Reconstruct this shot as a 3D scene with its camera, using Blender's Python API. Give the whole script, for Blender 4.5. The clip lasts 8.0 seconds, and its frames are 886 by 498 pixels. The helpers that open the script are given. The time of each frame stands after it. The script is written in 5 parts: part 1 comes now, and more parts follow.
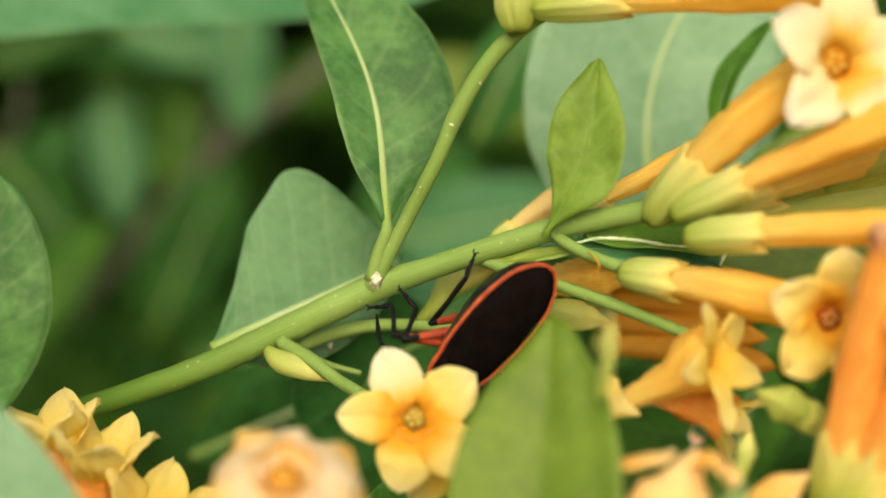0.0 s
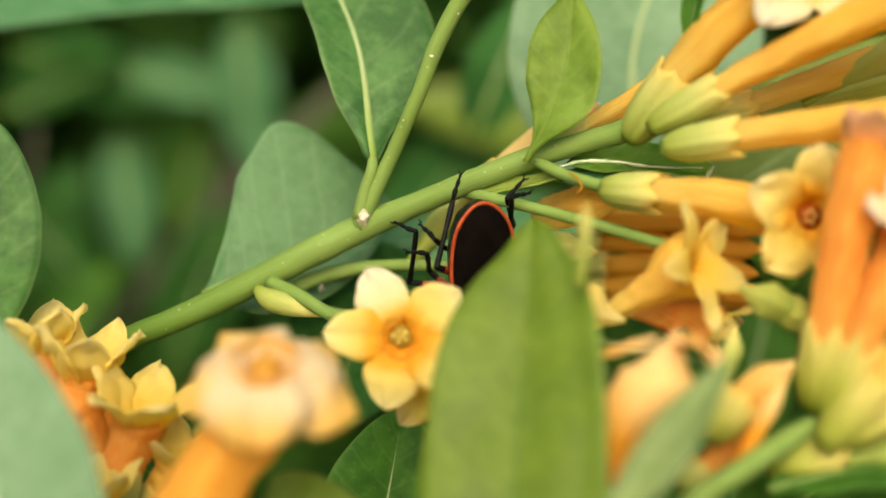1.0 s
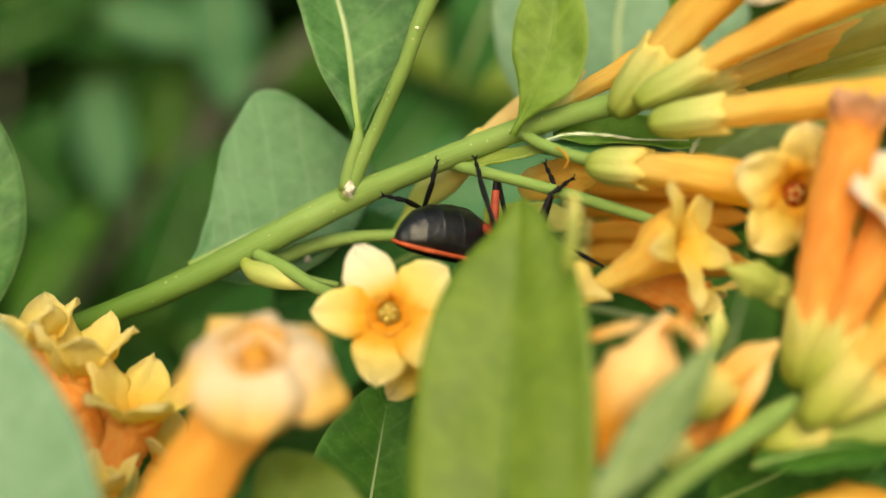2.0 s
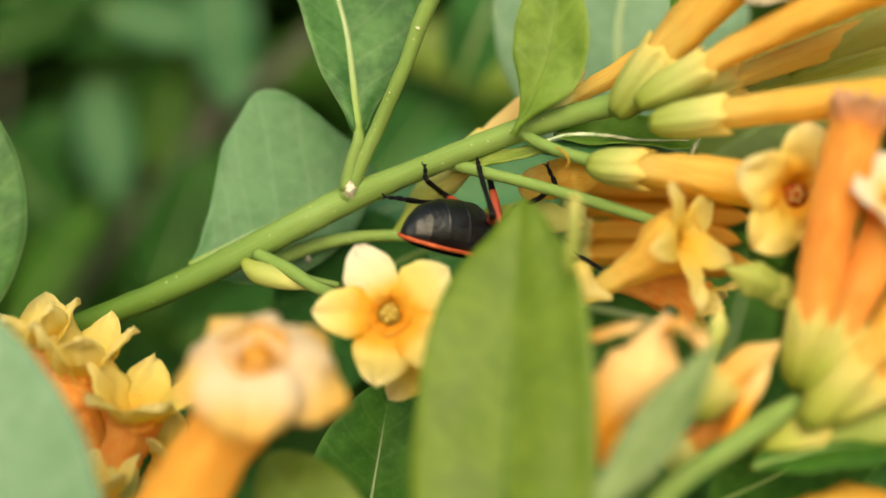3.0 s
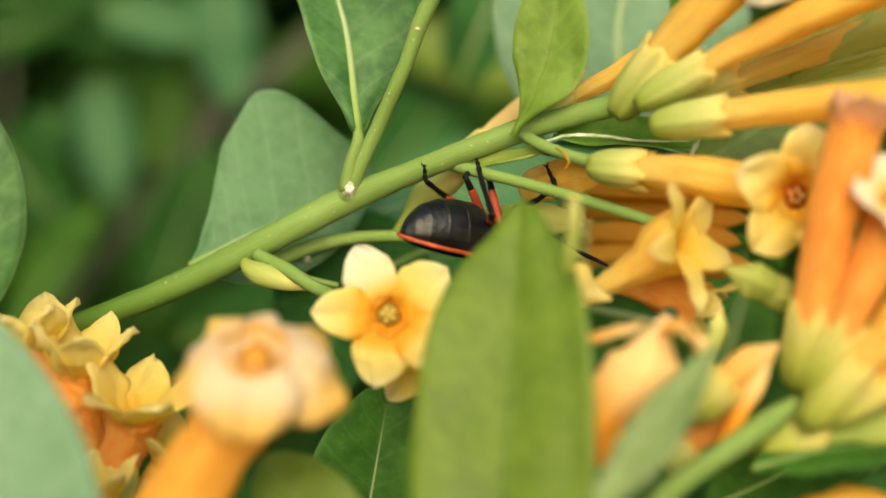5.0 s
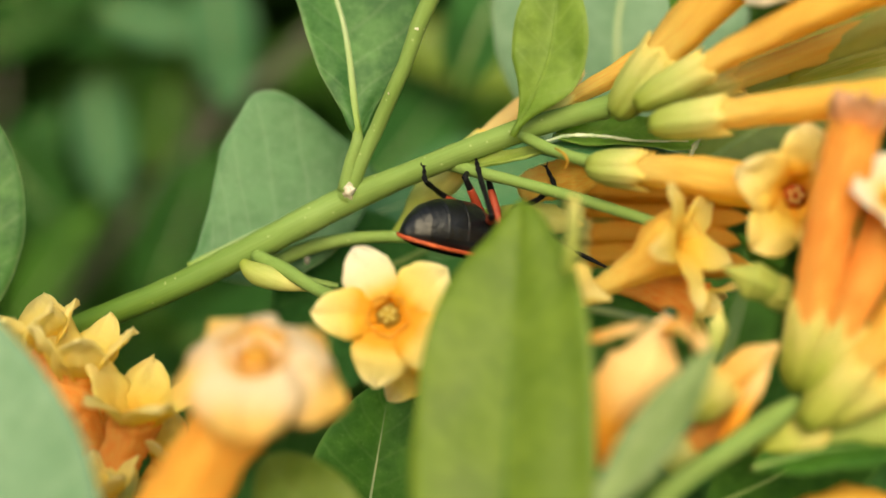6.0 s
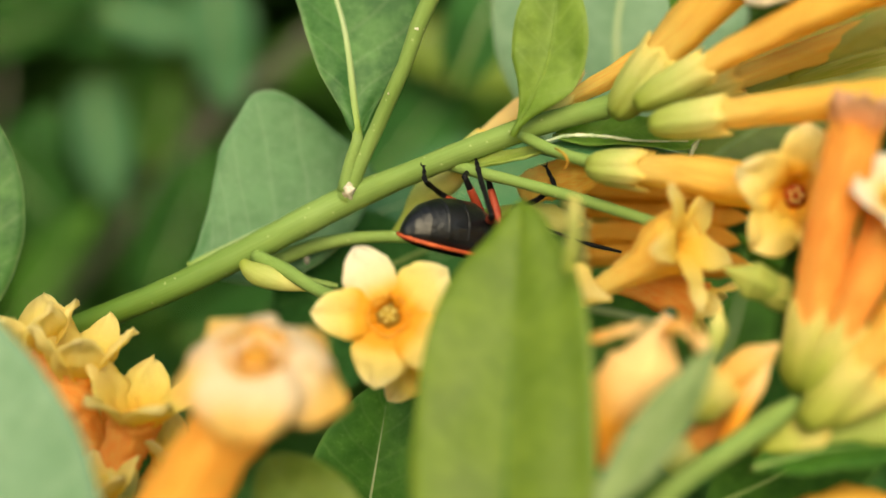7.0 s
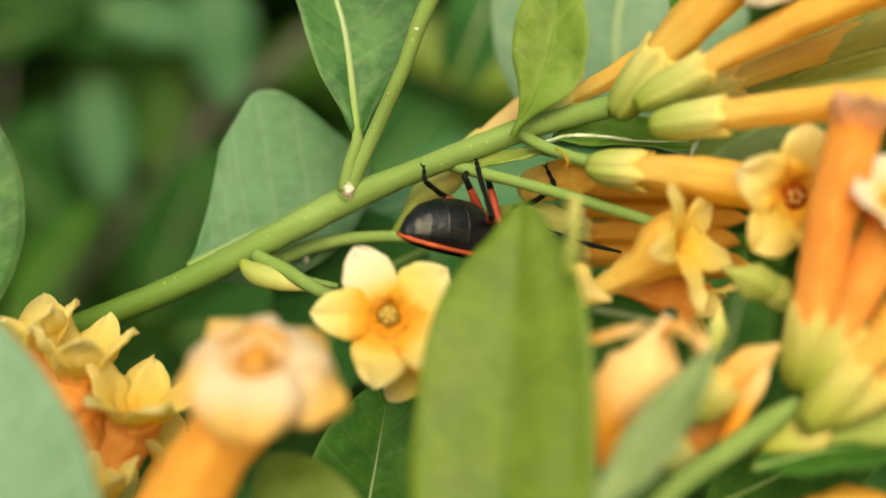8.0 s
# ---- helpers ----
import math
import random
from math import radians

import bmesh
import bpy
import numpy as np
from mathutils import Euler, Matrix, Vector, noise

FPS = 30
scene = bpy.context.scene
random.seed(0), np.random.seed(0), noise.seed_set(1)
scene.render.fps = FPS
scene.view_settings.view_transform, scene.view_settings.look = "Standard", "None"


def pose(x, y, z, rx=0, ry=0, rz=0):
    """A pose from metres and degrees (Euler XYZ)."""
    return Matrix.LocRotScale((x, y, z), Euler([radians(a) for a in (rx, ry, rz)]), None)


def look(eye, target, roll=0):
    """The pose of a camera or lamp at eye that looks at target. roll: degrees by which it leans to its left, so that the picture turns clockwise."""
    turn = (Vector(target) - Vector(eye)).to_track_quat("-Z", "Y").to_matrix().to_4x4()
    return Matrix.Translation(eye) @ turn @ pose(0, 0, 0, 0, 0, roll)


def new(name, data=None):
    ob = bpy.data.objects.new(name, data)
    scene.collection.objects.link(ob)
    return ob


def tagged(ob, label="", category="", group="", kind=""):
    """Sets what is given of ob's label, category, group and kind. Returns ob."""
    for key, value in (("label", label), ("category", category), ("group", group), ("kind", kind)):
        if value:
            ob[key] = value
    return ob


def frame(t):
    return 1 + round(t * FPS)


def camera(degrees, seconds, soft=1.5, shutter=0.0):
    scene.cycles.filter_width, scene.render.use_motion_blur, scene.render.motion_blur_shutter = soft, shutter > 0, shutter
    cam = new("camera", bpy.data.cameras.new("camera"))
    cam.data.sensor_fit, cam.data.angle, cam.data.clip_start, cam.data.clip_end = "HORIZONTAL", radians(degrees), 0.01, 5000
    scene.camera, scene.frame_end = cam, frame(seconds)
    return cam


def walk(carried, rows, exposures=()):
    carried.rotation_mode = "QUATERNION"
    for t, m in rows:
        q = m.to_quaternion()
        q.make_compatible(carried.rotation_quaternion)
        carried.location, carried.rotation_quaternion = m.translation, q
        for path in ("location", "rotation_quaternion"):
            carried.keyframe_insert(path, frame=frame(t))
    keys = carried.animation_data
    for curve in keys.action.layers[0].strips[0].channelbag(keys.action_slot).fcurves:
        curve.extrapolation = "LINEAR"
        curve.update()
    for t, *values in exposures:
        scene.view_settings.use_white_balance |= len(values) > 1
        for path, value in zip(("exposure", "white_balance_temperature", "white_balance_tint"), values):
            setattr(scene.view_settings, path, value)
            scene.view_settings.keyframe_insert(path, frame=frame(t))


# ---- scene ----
# The world's units are metres; the small plant parts are given in millimetres from a point 0.8 m above the ground.
MM, HEIGHT = 0.001, 0.8

cam = camera(40, 8.0, 1.6)
cam.data.dof.use_dof = True
cam.data.dof.focus_distance = 0.124
cam.data.dof.aperture_fstop = 8.5
walk(cam, [
    (0, pose(-0.00333, 0.00091, 0.81023, 89.77, -1.98, -0.19)),
    (0.2, pose(-0.00156, 0.00021, 0.80111, 93.94, -0.70, 0.54)),
    (0.3, pose(0.00145, 0.00047, 0.79703, 94.49, -0.07, 1.99)),
    (0.4, pose(0.00054, 0.00030, 0.79773, 93.47, 0.33, 1.30)),
    (0.5, pose(0.00012, 0.00070, 0.80044, 92.14, 0.24, 0.89)),
    (0.8, pose(-0.00031, 0.00000, 0.79805, 92.79, -0.24, 0.69)),
    (1, pose(0.00075, 0.00043, 0.79485, 93.64, -0.14, 0.95)),
    (1.1, pose(0.00203, -0.00002, 0.79442, 92.95, 1.09, 1.21)),
    (1.2, pose(0.00049, 0.00010, 0.79627, 91.88, 0.62, 0.34)),
    (1.3, pose(-0.00141, 0.00039, 0.79857, 90.59, -0.59, -0.64)),
    (1.5, pose(0.00068, 0.00003, 0.79747, 91.33, 0.45, 0.36)),
    (1.6, pose(0.00123, 0.00011, 0.79629, 91.89, 0.72, 0.62)),
    (1.8, pose(0.00010, 0.00000, 0.79950, 90.20, 0.20, 0.00)),
    (3, pose(-0.00012, 0.00000, 0.79980, 90.08, 0.15, -0.05)),
    (4, pose(0.00000, 0.00000, 0.80000, 90.00, 0.00, 0.00)),
    (6, pose(-0.00019, 0.00011, 0.79993, 90.07, 0.16, -0.13)),
    (8, pose(-0.00045, 0.00016, 0.80022, 89.94, 0.12, -0.26)),
], [(0.0, 0.55, 8200, 0), (8.0, 0.55, 8200, 0)])

# ---- light ----
world = bpy.data.worlds.new("world")
scene.world = world
world.use_nodes = True
wn = world.node_tree.nodes
sky = wn.new("ShaderNodeTexSky")
sky.sky_type, sky.sun_disc = "NISHITA", False
sky.sun_elevation, sky.sun_rotation = radians(30), radians(183)
sky.dust_density, sky.air_density = 3.0, 1.0
wn["Background"].inputs["Strength"].default_value = 0.15
world.node_tree.links.new(sky.outputs[0], wn["Background"].inputs["Color"])
sun = new("sun", bpy.data.lights.new("sun", "SUN"))
sun.data.energy, sun.data.angle, sun.data.color = 1.2, radians(60), (1.0, 0.96, 0.88)
sun.matrix_world = look((-0.1, -2.0, 2.0), (0, 0.1, 0.8))


# ---- materials ----
def material(name):
    mat = bpy.data.materials.new(name)
    mat.use_nodes = True
    mat.node_tree.nodes.clear()
    return mat, mat.node_tree.nodes, mat.node_tree.links


def ramp(nodes, stops):
    node = nodes.new("ShaderNodeValToRGB")
    els = node.color_ramp.elements
    while len(els) < len(stops):
        els.new(0.5)
    for el, (at, col) in zip(els, stops):
        el.position, el.color = at, (*col, 1)
    return node


def calc(nodes, links, op, a, b=None, c=None):
    node = nodes.new("ShaderNodeMath")
    node.operation = op
    for slot, val in zip(node.inputs, (a, b, c)):
        if val is None:
            continue
        if isinstance(val, (int, float)):
            slot.default_value = val
        else:
            links.new(val, slot)
    return node.outputs[0]


def blend(nodes, links, fac, a, b, mode="MIX"):
    node = nodes.new("ShaderNodeMix")
    node.data_type, node.blend_type = "RGBA", mode
    for slot, val in ((node.inputs[0], fac), (node.inputs[6], a), (node.inputs[7], b)):
        if isinstance(val, (int, float)):
            slot.default_value = val
        elif isinstance(val, tuple):
            slot.default_value = (*val, 1)
        else:
            links.new(val, slot)
    return node.outputs[2]


def grain(nodes, links, scale, detail=3.0, vector=None, stretch=None):
    node = nodes.new("ShaderNodeTexNoise")
    node.inputs["Scale"].default_value, node.inputs["Detail"].default_value = scale, detail
    if stretch:
        mp = nodes.new("ShaderNodeMapping")
        mp.inputs["Scale"].default_value = stretch
        links.new(vector, mp.inputs[0])
        vector = mp.outputs[0]
    if vector is not None:
        links.new(vector, node.inputs["Vector"])
    return node.outputs[0]


def finish(mat, nodes, links, colour, rough, bump=None, strength=0.3, distance=0.0003, through_light=0.0, gloss=0.5, glow_colour=None):
    """A rough, slightly glossy surface, part of whose light passes through it."""
    shader = nodes.new("ShaderNodeBsdfPrincipled")
    links.new(colour, shader.inputs["Base Color"])
    shader.inputs["Specular IOR Level"].default_value = gloss
    if isinstance(rough, float):
        shader.inputs["Roughness"].default_value = rough
    else:
        links.new(rough, shader.inputs["Roughness"])
    normal = None
    if bump is not None:
        bn = nodes.new("ShaderNodeBump")
        bn.inputs["Strength"].default_value, bn.inputs["Distance"].default_value = strength, distance
        links.new(bump, bn.inputs["Height"])
        normal = bn.outputs[0]
        links.new(normal, shader.inputs["Normal"])
    last = shader.outputs[0]
    if through_light:
        tr = nodes.new("ShaderNodeBsdfTranslucent")
        links.new(glow_colour or colour, tr.inputs["Color"])
        if normal is not None:
            links.new(normal, tr.inputs["Normal"])
        mix = nodes.new("ShaderNodeMixShader")
        mix.inputs[0].default_value = through_light
        links.new(last, mix.inputs[1])
        links.new(tr.outputs[0], mix.inputs[2])
        last = mix.outputs[0]
    out = nodes.new("ShaderNodeOutputMaterial")
    links.new(last, out.inputs["Surface"])
    return mat


def leaf_material(name, dark, light, vein, rough=0.45, through_light=0.3, veins=7.0, gloss=0.4, glow=(0.18, 0.42, 0.05)):
    mat, nodes, links = material(name)
    co = nodes.new("ShaderNodeTexCoord")
    sep = nodes.new("ShaderNodeSeparateXYZ")
    links.new(co.outputs["UV"], sep.inputs[0])
    across = calc(nodes, links, "ABSOLUTE", calc(nodes, links, "MULTIPLY_ADD", sep.outputs[1], 2.0, -1.0))
    wob = grain(nodes, links, 160, 2, co.outputs["Object"])
    # side veins run forward from the midrib
    phase = calc(nodes, links, "MULTIPLY_ADD", across, -0.16, sep.outputs[0])
    phase = calc(nodes, links, "MULTIPLY_ADD", wob, 0.03, phase)
    wave = calc(nodes, links, "PINGPONG", calc(nodes, links, "MULTIPLY", phase, veins * 2), 1.0)
    line = ramp(nodes, [(0.0, (1, 1, 1)), (0.22, (0, 0, 0))])
    links.new(wave, line.inputs[0])
    mottle = grain(nodes, links, 220, 4, co.outputs["Object"])
    patch = grain(nodes, links, 60, 3, co.outputs["Object"])
    fine = grain(nodes, links, 1500, 3, co.outputs["Object"])
    middle = grain(nodes, links, 750, 4, co.outputs["Object"])
    tone = ramp(nodes, [(0.41, dark), (0.58, light)])
    coarse = calc(nodes, links, "MULTIPLY_ADD", mottle, 0.33, calc(nodes, links, "MULTIPLY", patch, 0.37))
    links.new(calc(nodes, links, "MULTIPLY_ADD", middle, 0.30, coarse), tone.inputs[0])
    net = nodes.new("ShaderNodeTexVoronoi")
    net.feature = "DISTANCE_TO_EDGE"
    net.inputs["Scale"].default_value = 620
    links.new(co.outputs["Object"], net.inputs["Vector"])
    mesh_line = ramp(nodes, [(0.0, (1, 1, 1)), (0.12, (0, 0, 0))])
    links.new(net.outputs["Distance"], mesh_line.inputs[0])
    fleck = calc(nodes, links, "GREATER_THAN", fine, 0.66)
    colour = blend(nodes, links, calc(nodes, links, "MULTIPLY", line.outputs[0], 0.16), tone.outputs[0], vein)
    colour = blend(nodes, links, calc(nodes, links, "MULTIPLY", fleck, 0.12), colour, vein)
    colour = blend(nodes, links, calc(nodes, links, "MULTIPLY", mesh_line.outputs[0], 0.05), colour, vein)
    rim_line = ramp(nodes, [(0.93, (0, 0, 0)), (1.0, (1, 1, 1))])
    links.new(across, rim_line.inputs[0])
    colour = blend(nodes, links, calc(nodes, links, "MULTIPLY", rim_line.outputs[0], 0.45), colour, vein)
    height = calc(nodes, links, "MULTIPLY_ADD", mesh_line.outputs[0], -0.04, calc(nodes, links, "MULTIPLY", line.outputs[0], -0.14))
    height = calc(nodes, links, "ADD", height, calc(nodes, links, "MULTIPLY_ADD", fine, 0.15, mottle))
    lit = blend(nodes, links, 0.6, colour, glow)
    rgh = calc(nodes, links, "MULTIPLY_ADD", mottle, 0.25, rough - 0.12)
    return finish(mat, nodes, links, colour, rgh, height, 0.35, 0.0004, through_light, gloss, lit)


def stem_material(name, a, b, fleck, low_tone=None):
    """A green stem; the last colour is a deeper green towards its lower end."""
    mat, nodes, links = material(name)
    co = nodes.new("ShaderNodeTexCoord")
    tone = ramp(nodes, [(0.3, a), (0.7, b)])
    streak = grain(nodes, links, 6, 3, co.outputs["UV"], (3, 8, 1))
    links.new(calc(nodes, links, "MULTIPLY_ADD", grain(nodes, links, 90, 3, co.outputs["Object"]), 0.6, calc(nodes, links, "MULTIPLY", streak, 0.4)), tone.inputs[0])
    skin = tone.outputs[0]
    if low_tone:
        sep = nodes.new("ShaderNodeSeparateXYZ")
        links.new(co.outputs["UV"], sep.inputs[0])
        low_end = ramp(nodes, [(0.28, (1, 1, 1)), (0.50, (0, 0, 0))])
        links.new(calc(nodes, links, "MULTIPLY_ADD", streak, 0.06, calc(nodes, links, "SUBTRACT", sep.outputs[0], 0.03)), low_end.inputs[0])
        skin = blend(nodes, links, low_end.outputs[0], skin, low_tone)
    spot = nodes.new("ShaderNodeTexVoronoi")
    spot.inputs["Scale"].default_value = 800
    links.new(co.outputs["Object"], spot.inputs["Vector"])
    dot = calc(nodes, links, "LESS_THAN", spot.outputs["Distance"], 0.11)
    colour = blend(nodes, links, calc(nodes, links, "MULTIPLY", dot, 0.35), skin, fleck)
    fine = grain(nodes, links, 1200, 3, co.outputs["Object"])
    return finish(mat, nodes, links, colour, 0.62, calc(nodes, links, "ADD", fine, dot), 0.3, 0.0002, 0.08, 0.25)


def along_material(name, stops, streaks=0.25, through_light=0.3, rough=0.62, tint=(1.0, 0.35, 0.05), vary=0.12):
    """A flower's skin, its colour changing along the piece, with fine lengthwise streaks."""
    mat, nodes, links = material(name)
    co = nodes.new("ShaderNodeTexCoord")
    sep = nodes.new("ShaderNodeSeparateXYZ")
    links.new(co.outputs["UV"], sep.inputs[0])
    info = nodes.new("ShaderNodeObjectInfo")
    streak = grain(nodes, links, 7, 3, co.outputs["UV"], (1.2, 9, 1))
    mottle = grain(nodes, links, 350, 3, co.outputs["Object"])
    shift = calc(nodes, links, "MULTIPLY_ADD", info.outputs["Random"], vary, -vary / 2)
    at = calc(nodes, links, "ADD", calc(nodes, links, "MULTIPLY_ADD", calc(nodes, links, "SUBTRACT", mottle, 0.5), 0.16, sep.outputs[0]), shift)
    tone = ramp(nodes, stops)
    links.new(at, tone.inputs[0])
    edge = ramp(nodes, [(0.42, (0, 0, 0)), (0.62, (1, 1, 1))])
    links.new(streak, edge.inputs[0])
    colour = blend(nodes, links, calc(nodes, links, "MULTIPLY", edge.outputs[0], streaks), tone.outputs[0], tint, "MULTIPLY")
    fine = grain(nodes, links, 1600, 2, co.outputs["Object"])
    height = calc(nodes, links, "MULTIPLY_ADD", fine, 0.3, streak)
    return finish(mat, nodes, links, colour, rough, height, 0.3, 0.0004, through_light, 0.22)


def plain_material(name, a, b, rough, scale=400, bump_scale=1500, strength=0.3, distance=0.0002, through_light=0.0, gloss=0.5):
    mat, nodes, links = material(name)
    co = nodes.new("ShaderNodeTexCoord")
    tone = ramp(nodes, [(0.35, a), (0.65, b)])
    links.new(grain(nodes, links, scale, 4, co.outputs["Object"]), tone.inputs[0])
    return finish(mat, nodes, links, tone.outputs[0], rough, grain(nodes, links, bump_scale, 3, co.outputs["Object"]), strength, distance, through_light, gloss)


LEAF = leaf_material("leaf", (0.026, 0.115, 0.024), (0.105, 0.265, 0.075), (0.28, 0.42, 0.20), 0.5, gloss=0.35)
LEAF_DULL = leaf_material("leaf_dull", (0.16, 0.25, 0.08), (0.25, 0.34, 0.14), (0.34, 0.42, 0.22), 0.55, 0.25)
LEAF_MID = leaf_material("leaf_mid", (0.052, 0.165, 0.060), (0.092, 0.235, 0.100), (0.27, 0.42, 0.25), 0.5, 0.2)
LEAF_PALE = leaf_material("leaf_pale", (0.12, 0.26, 0.14), (0.19, 0.34, 0.21), (0.33, 0.48, 0.32), 0.55, 0.2)
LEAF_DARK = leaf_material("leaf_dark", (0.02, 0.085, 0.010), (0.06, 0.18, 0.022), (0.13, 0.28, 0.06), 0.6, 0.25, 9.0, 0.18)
LEAF_OLIVE = leaf_material("leaf_olive", (0.105, 0.185, 0.014), (0.19, 0.285, 0.04), (0.26, 0.36, 0.10), 0.5, 0.4, 7.0, 0.5, glow=(0.30, 0.42, 0.03))
LEAF_FRONT = leaf_material("leaf_front", (0.11, 0.20, 0.010), (0.19, 0.30, 0.030), (0.26, 0.38, 0.08), 0.5, 0.4, 7.0, 0.5, glow=(0.30, 0.42, 0.03))
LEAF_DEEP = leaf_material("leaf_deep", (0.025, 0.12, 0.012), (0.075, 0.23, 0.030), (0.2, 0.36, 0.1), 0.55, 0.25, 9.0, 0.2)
LEAF_VIVID = leaf_material("leaf_vivid", (0.14, 0.36, 0.04), (0.28, 0.56, 0.09), (0.42, 0.62, 0.2), 0.5, 0.45)
LEAF_TEAL = leaf_material("leaf_teal", (0.03, 0.15, 0.06), (0.07, 0.24, 0.11), (0.2, 0.4, 0.2), 0.4, 0.25, 7.0, 0.5)
LEAF_LIGHT = leaf_material("leaf_light", (0.26, 0.38, 0.05), (0.40, 0.52, 0.13), (0.46, 0.55, 0.2), 0.5, 0.45, glow=(0.30, 0.42, 0.03))
LEAF_SOFT = leaf_material("leaf_soft", (0.12, 0.23, 0.022), (0.22, 0.36, 0.055), (0.32, 0.44, 0.13), 0.55, 0.35, glow=(0.30, 0.42, 0.03))
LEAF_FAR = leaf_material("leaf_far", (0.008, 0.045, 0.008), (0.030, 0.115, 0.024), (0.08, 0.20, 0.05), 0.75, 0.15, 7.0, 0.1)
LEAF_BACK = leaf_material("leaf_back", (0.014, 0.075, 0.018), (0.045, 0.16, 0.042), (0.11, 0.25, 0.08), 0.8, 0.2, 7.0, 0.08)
LEAF_BACK_PALE = leaf_material("leaf_back_pale", (0.05, 0.17, 0.075), (0.10, 0.25, 0.13), (0.18, 0.34, 0.19), 0.8, 0.2, 7.0, 0.1)
RIB = along_material("midrib", [(0.0, (0.24, 0.36, 0.07)), (0.2, (0.32, 0.44, 0.16)), (0.5, (0.44, 0.54, 0.30)), (1.0, (0.36, 0.48, 0.22))], 0.2, 0.1, 0.5, (0.8, 0.95, 0.7))
RIB_GREEN = plain_material("midrib_green", (0.16, 0.27, 0.06), (0.24, 0.36, 0.10), 0.5)
STEM = stem_material("stem_green", (0.165, 0.275, 0.060), (0.255, 0.375, 0.12), (0.50, 0.56, 0.28))
STEM_MAIN = stem_material("stem_green_low_deep", (0.165, 0.275, 0.060), (0.255, 0.375, 0.12), (0.50, 0.56, 0.28), (0.085, 0.175, 0.022))
WOOD = plain_material("bark", (0.06, 0.065, 0.05), (0.14, 0.14, 0.11), 0.8, 200, 700, 0.6, 0.0006)
TUBE = along_material("corolla_orange", [(0.0, (0.84, 0.74, 0.26)), (0.3, (0.93, 0.70, 0.20)), (0.5, (0.94, 0.66, 0.16)), (0.8, (0.94, 0.65, 0.14)), (1.0, (0.95, 0.71, 0.19))], 0.30, 0.45)
TUBE_RED = along_material("corolla_deep_orange", [(0.0, (0.90, 0.52, 0.14)), (0.5, (0.88, 0.41, 0.10)), (1.0, (0.90, 0.44, 0.10))], 0.42, 0.3)
TUBE_NEAR = along_material("corolla_light_orange", [(0.0, (0.93, 0.52, 0.10)), (0.5, (0.93, 0.53, 0.11)), (0.8, (0.93, 0.58, 0.15)), (1.0, (0.92, 0.66, 0.26))], 0.4, 0.4)
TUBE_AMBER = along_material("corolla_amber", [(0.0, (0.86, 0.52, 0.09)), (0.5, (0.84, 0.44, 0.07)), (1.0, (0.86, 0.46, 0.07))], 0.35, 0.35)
WITHERED = along_material("petal_withered", [(0.0, (0.85, 0.36, 0.08)), (0.4, (0.80, 0.42, 0.20)), (1.0, (0.70, 0.48, 0.34))], 0.4, 0.3)
BUD_OLIVE = along_material("bud_olive", [(0.0, (0.22, 0.30, 0.06)), (0.5, (0.36, 0.42, 0.11)), (1.0, (0.50, 0.50, 0.14))], 0.45, 0.25, 0.5, (0.6, 0.8, 0.35))
TUBE_PALE = along_material("corolla_peach", [(0.0, (0.80, 0.68, 0.30)), (0.4, (0.88, 0.66, 0.30)), (1.0, (0.90, 0.62, 0.26))], 0.2, 0.35, 0.5, (1.0, 0.75, 0.5))
# browned copy of the orange corolla, with shade put into its colour
TUBE_SHADED = along_material("corolla_shaded", [(0.0, (0.42, 0.34, 0.06)), (0.5, (0.55, 0.33, 0.05)), (1.0, (0.60, 0.30, 0.04))])
PETAL = along_material("petal_yellow", [(0.0, (0.84, 0.36, 0.03)), (0.22, (0.88, 0.54, 0.06)), (0.4, (0.90, 0.70, 0.13)), (0.7, (0.91, 0.79, 0.25)), (1.0, (0.92, 0.84, 0.50))], 0.12, 0.5, vary=0.15)
PETAL_GOLD = along_material("petal_gold", [(0.0, (0.94, 0.62, 0.09)), (0.2, (0.95, 0.75, 0.16)), (0.45, (0.96, 0.83, 0.27)), (1.0, (0.97, 0.88, 0.46))], 0.08, 0.56, vary=0.2)
PETAL_STAR = along_material("petal_pale_yellow", [(0.0, (0.90, 0.42, 0.04)), (0.26, (0.91, 0.54, 0.07)), (0.42, (0.92, 0.76, 0.24)), (0.7, (0.93, 0.83, 0.36)), (1.0, (0.94, 0.88, 0.56))], 0.08, 0.45, vary=0.15)
PETAL_CREAM = along_material("petal_cream", [(0.0, (0.84, 0.36, 0.03)), (0.22, (0.89, 0.62, 0.14)), (0.45, (0.90, 0.81, 0.52)), (1.0, (0.91, 0.88, 0.77))], 0.08, 0.4, vary=0.2)
PETAL_PINK = along_material("petal_peach", [(0.0, (0.92, 0.36, 0.03)), (0.2, (0.95, 0.50, 0.09)), (0.4, (0.97, 0.66, 0.20)), (1.0, (0.98, 0.77, 0.40))], 0.12, 0.5)
FADED = along_material("corolla_faded", [(0.0, (0.90, 0.30, 0.02)), (0.3, (0.94, 0.46, 0.07)), (0.5, (0.96, 0.68, 0.30)), (1.0, (0.97, 0.74, 0.38))], 0.15, 0.3)
FADED_LOBE = along_material("petal_faded", [(0.0, (0.95, 0.46, 0.06)), (0.3, (0.96, 0.62, 0.20)), (1.0, (0.97, 0.76, 0.40))], 0.15, 0.3)
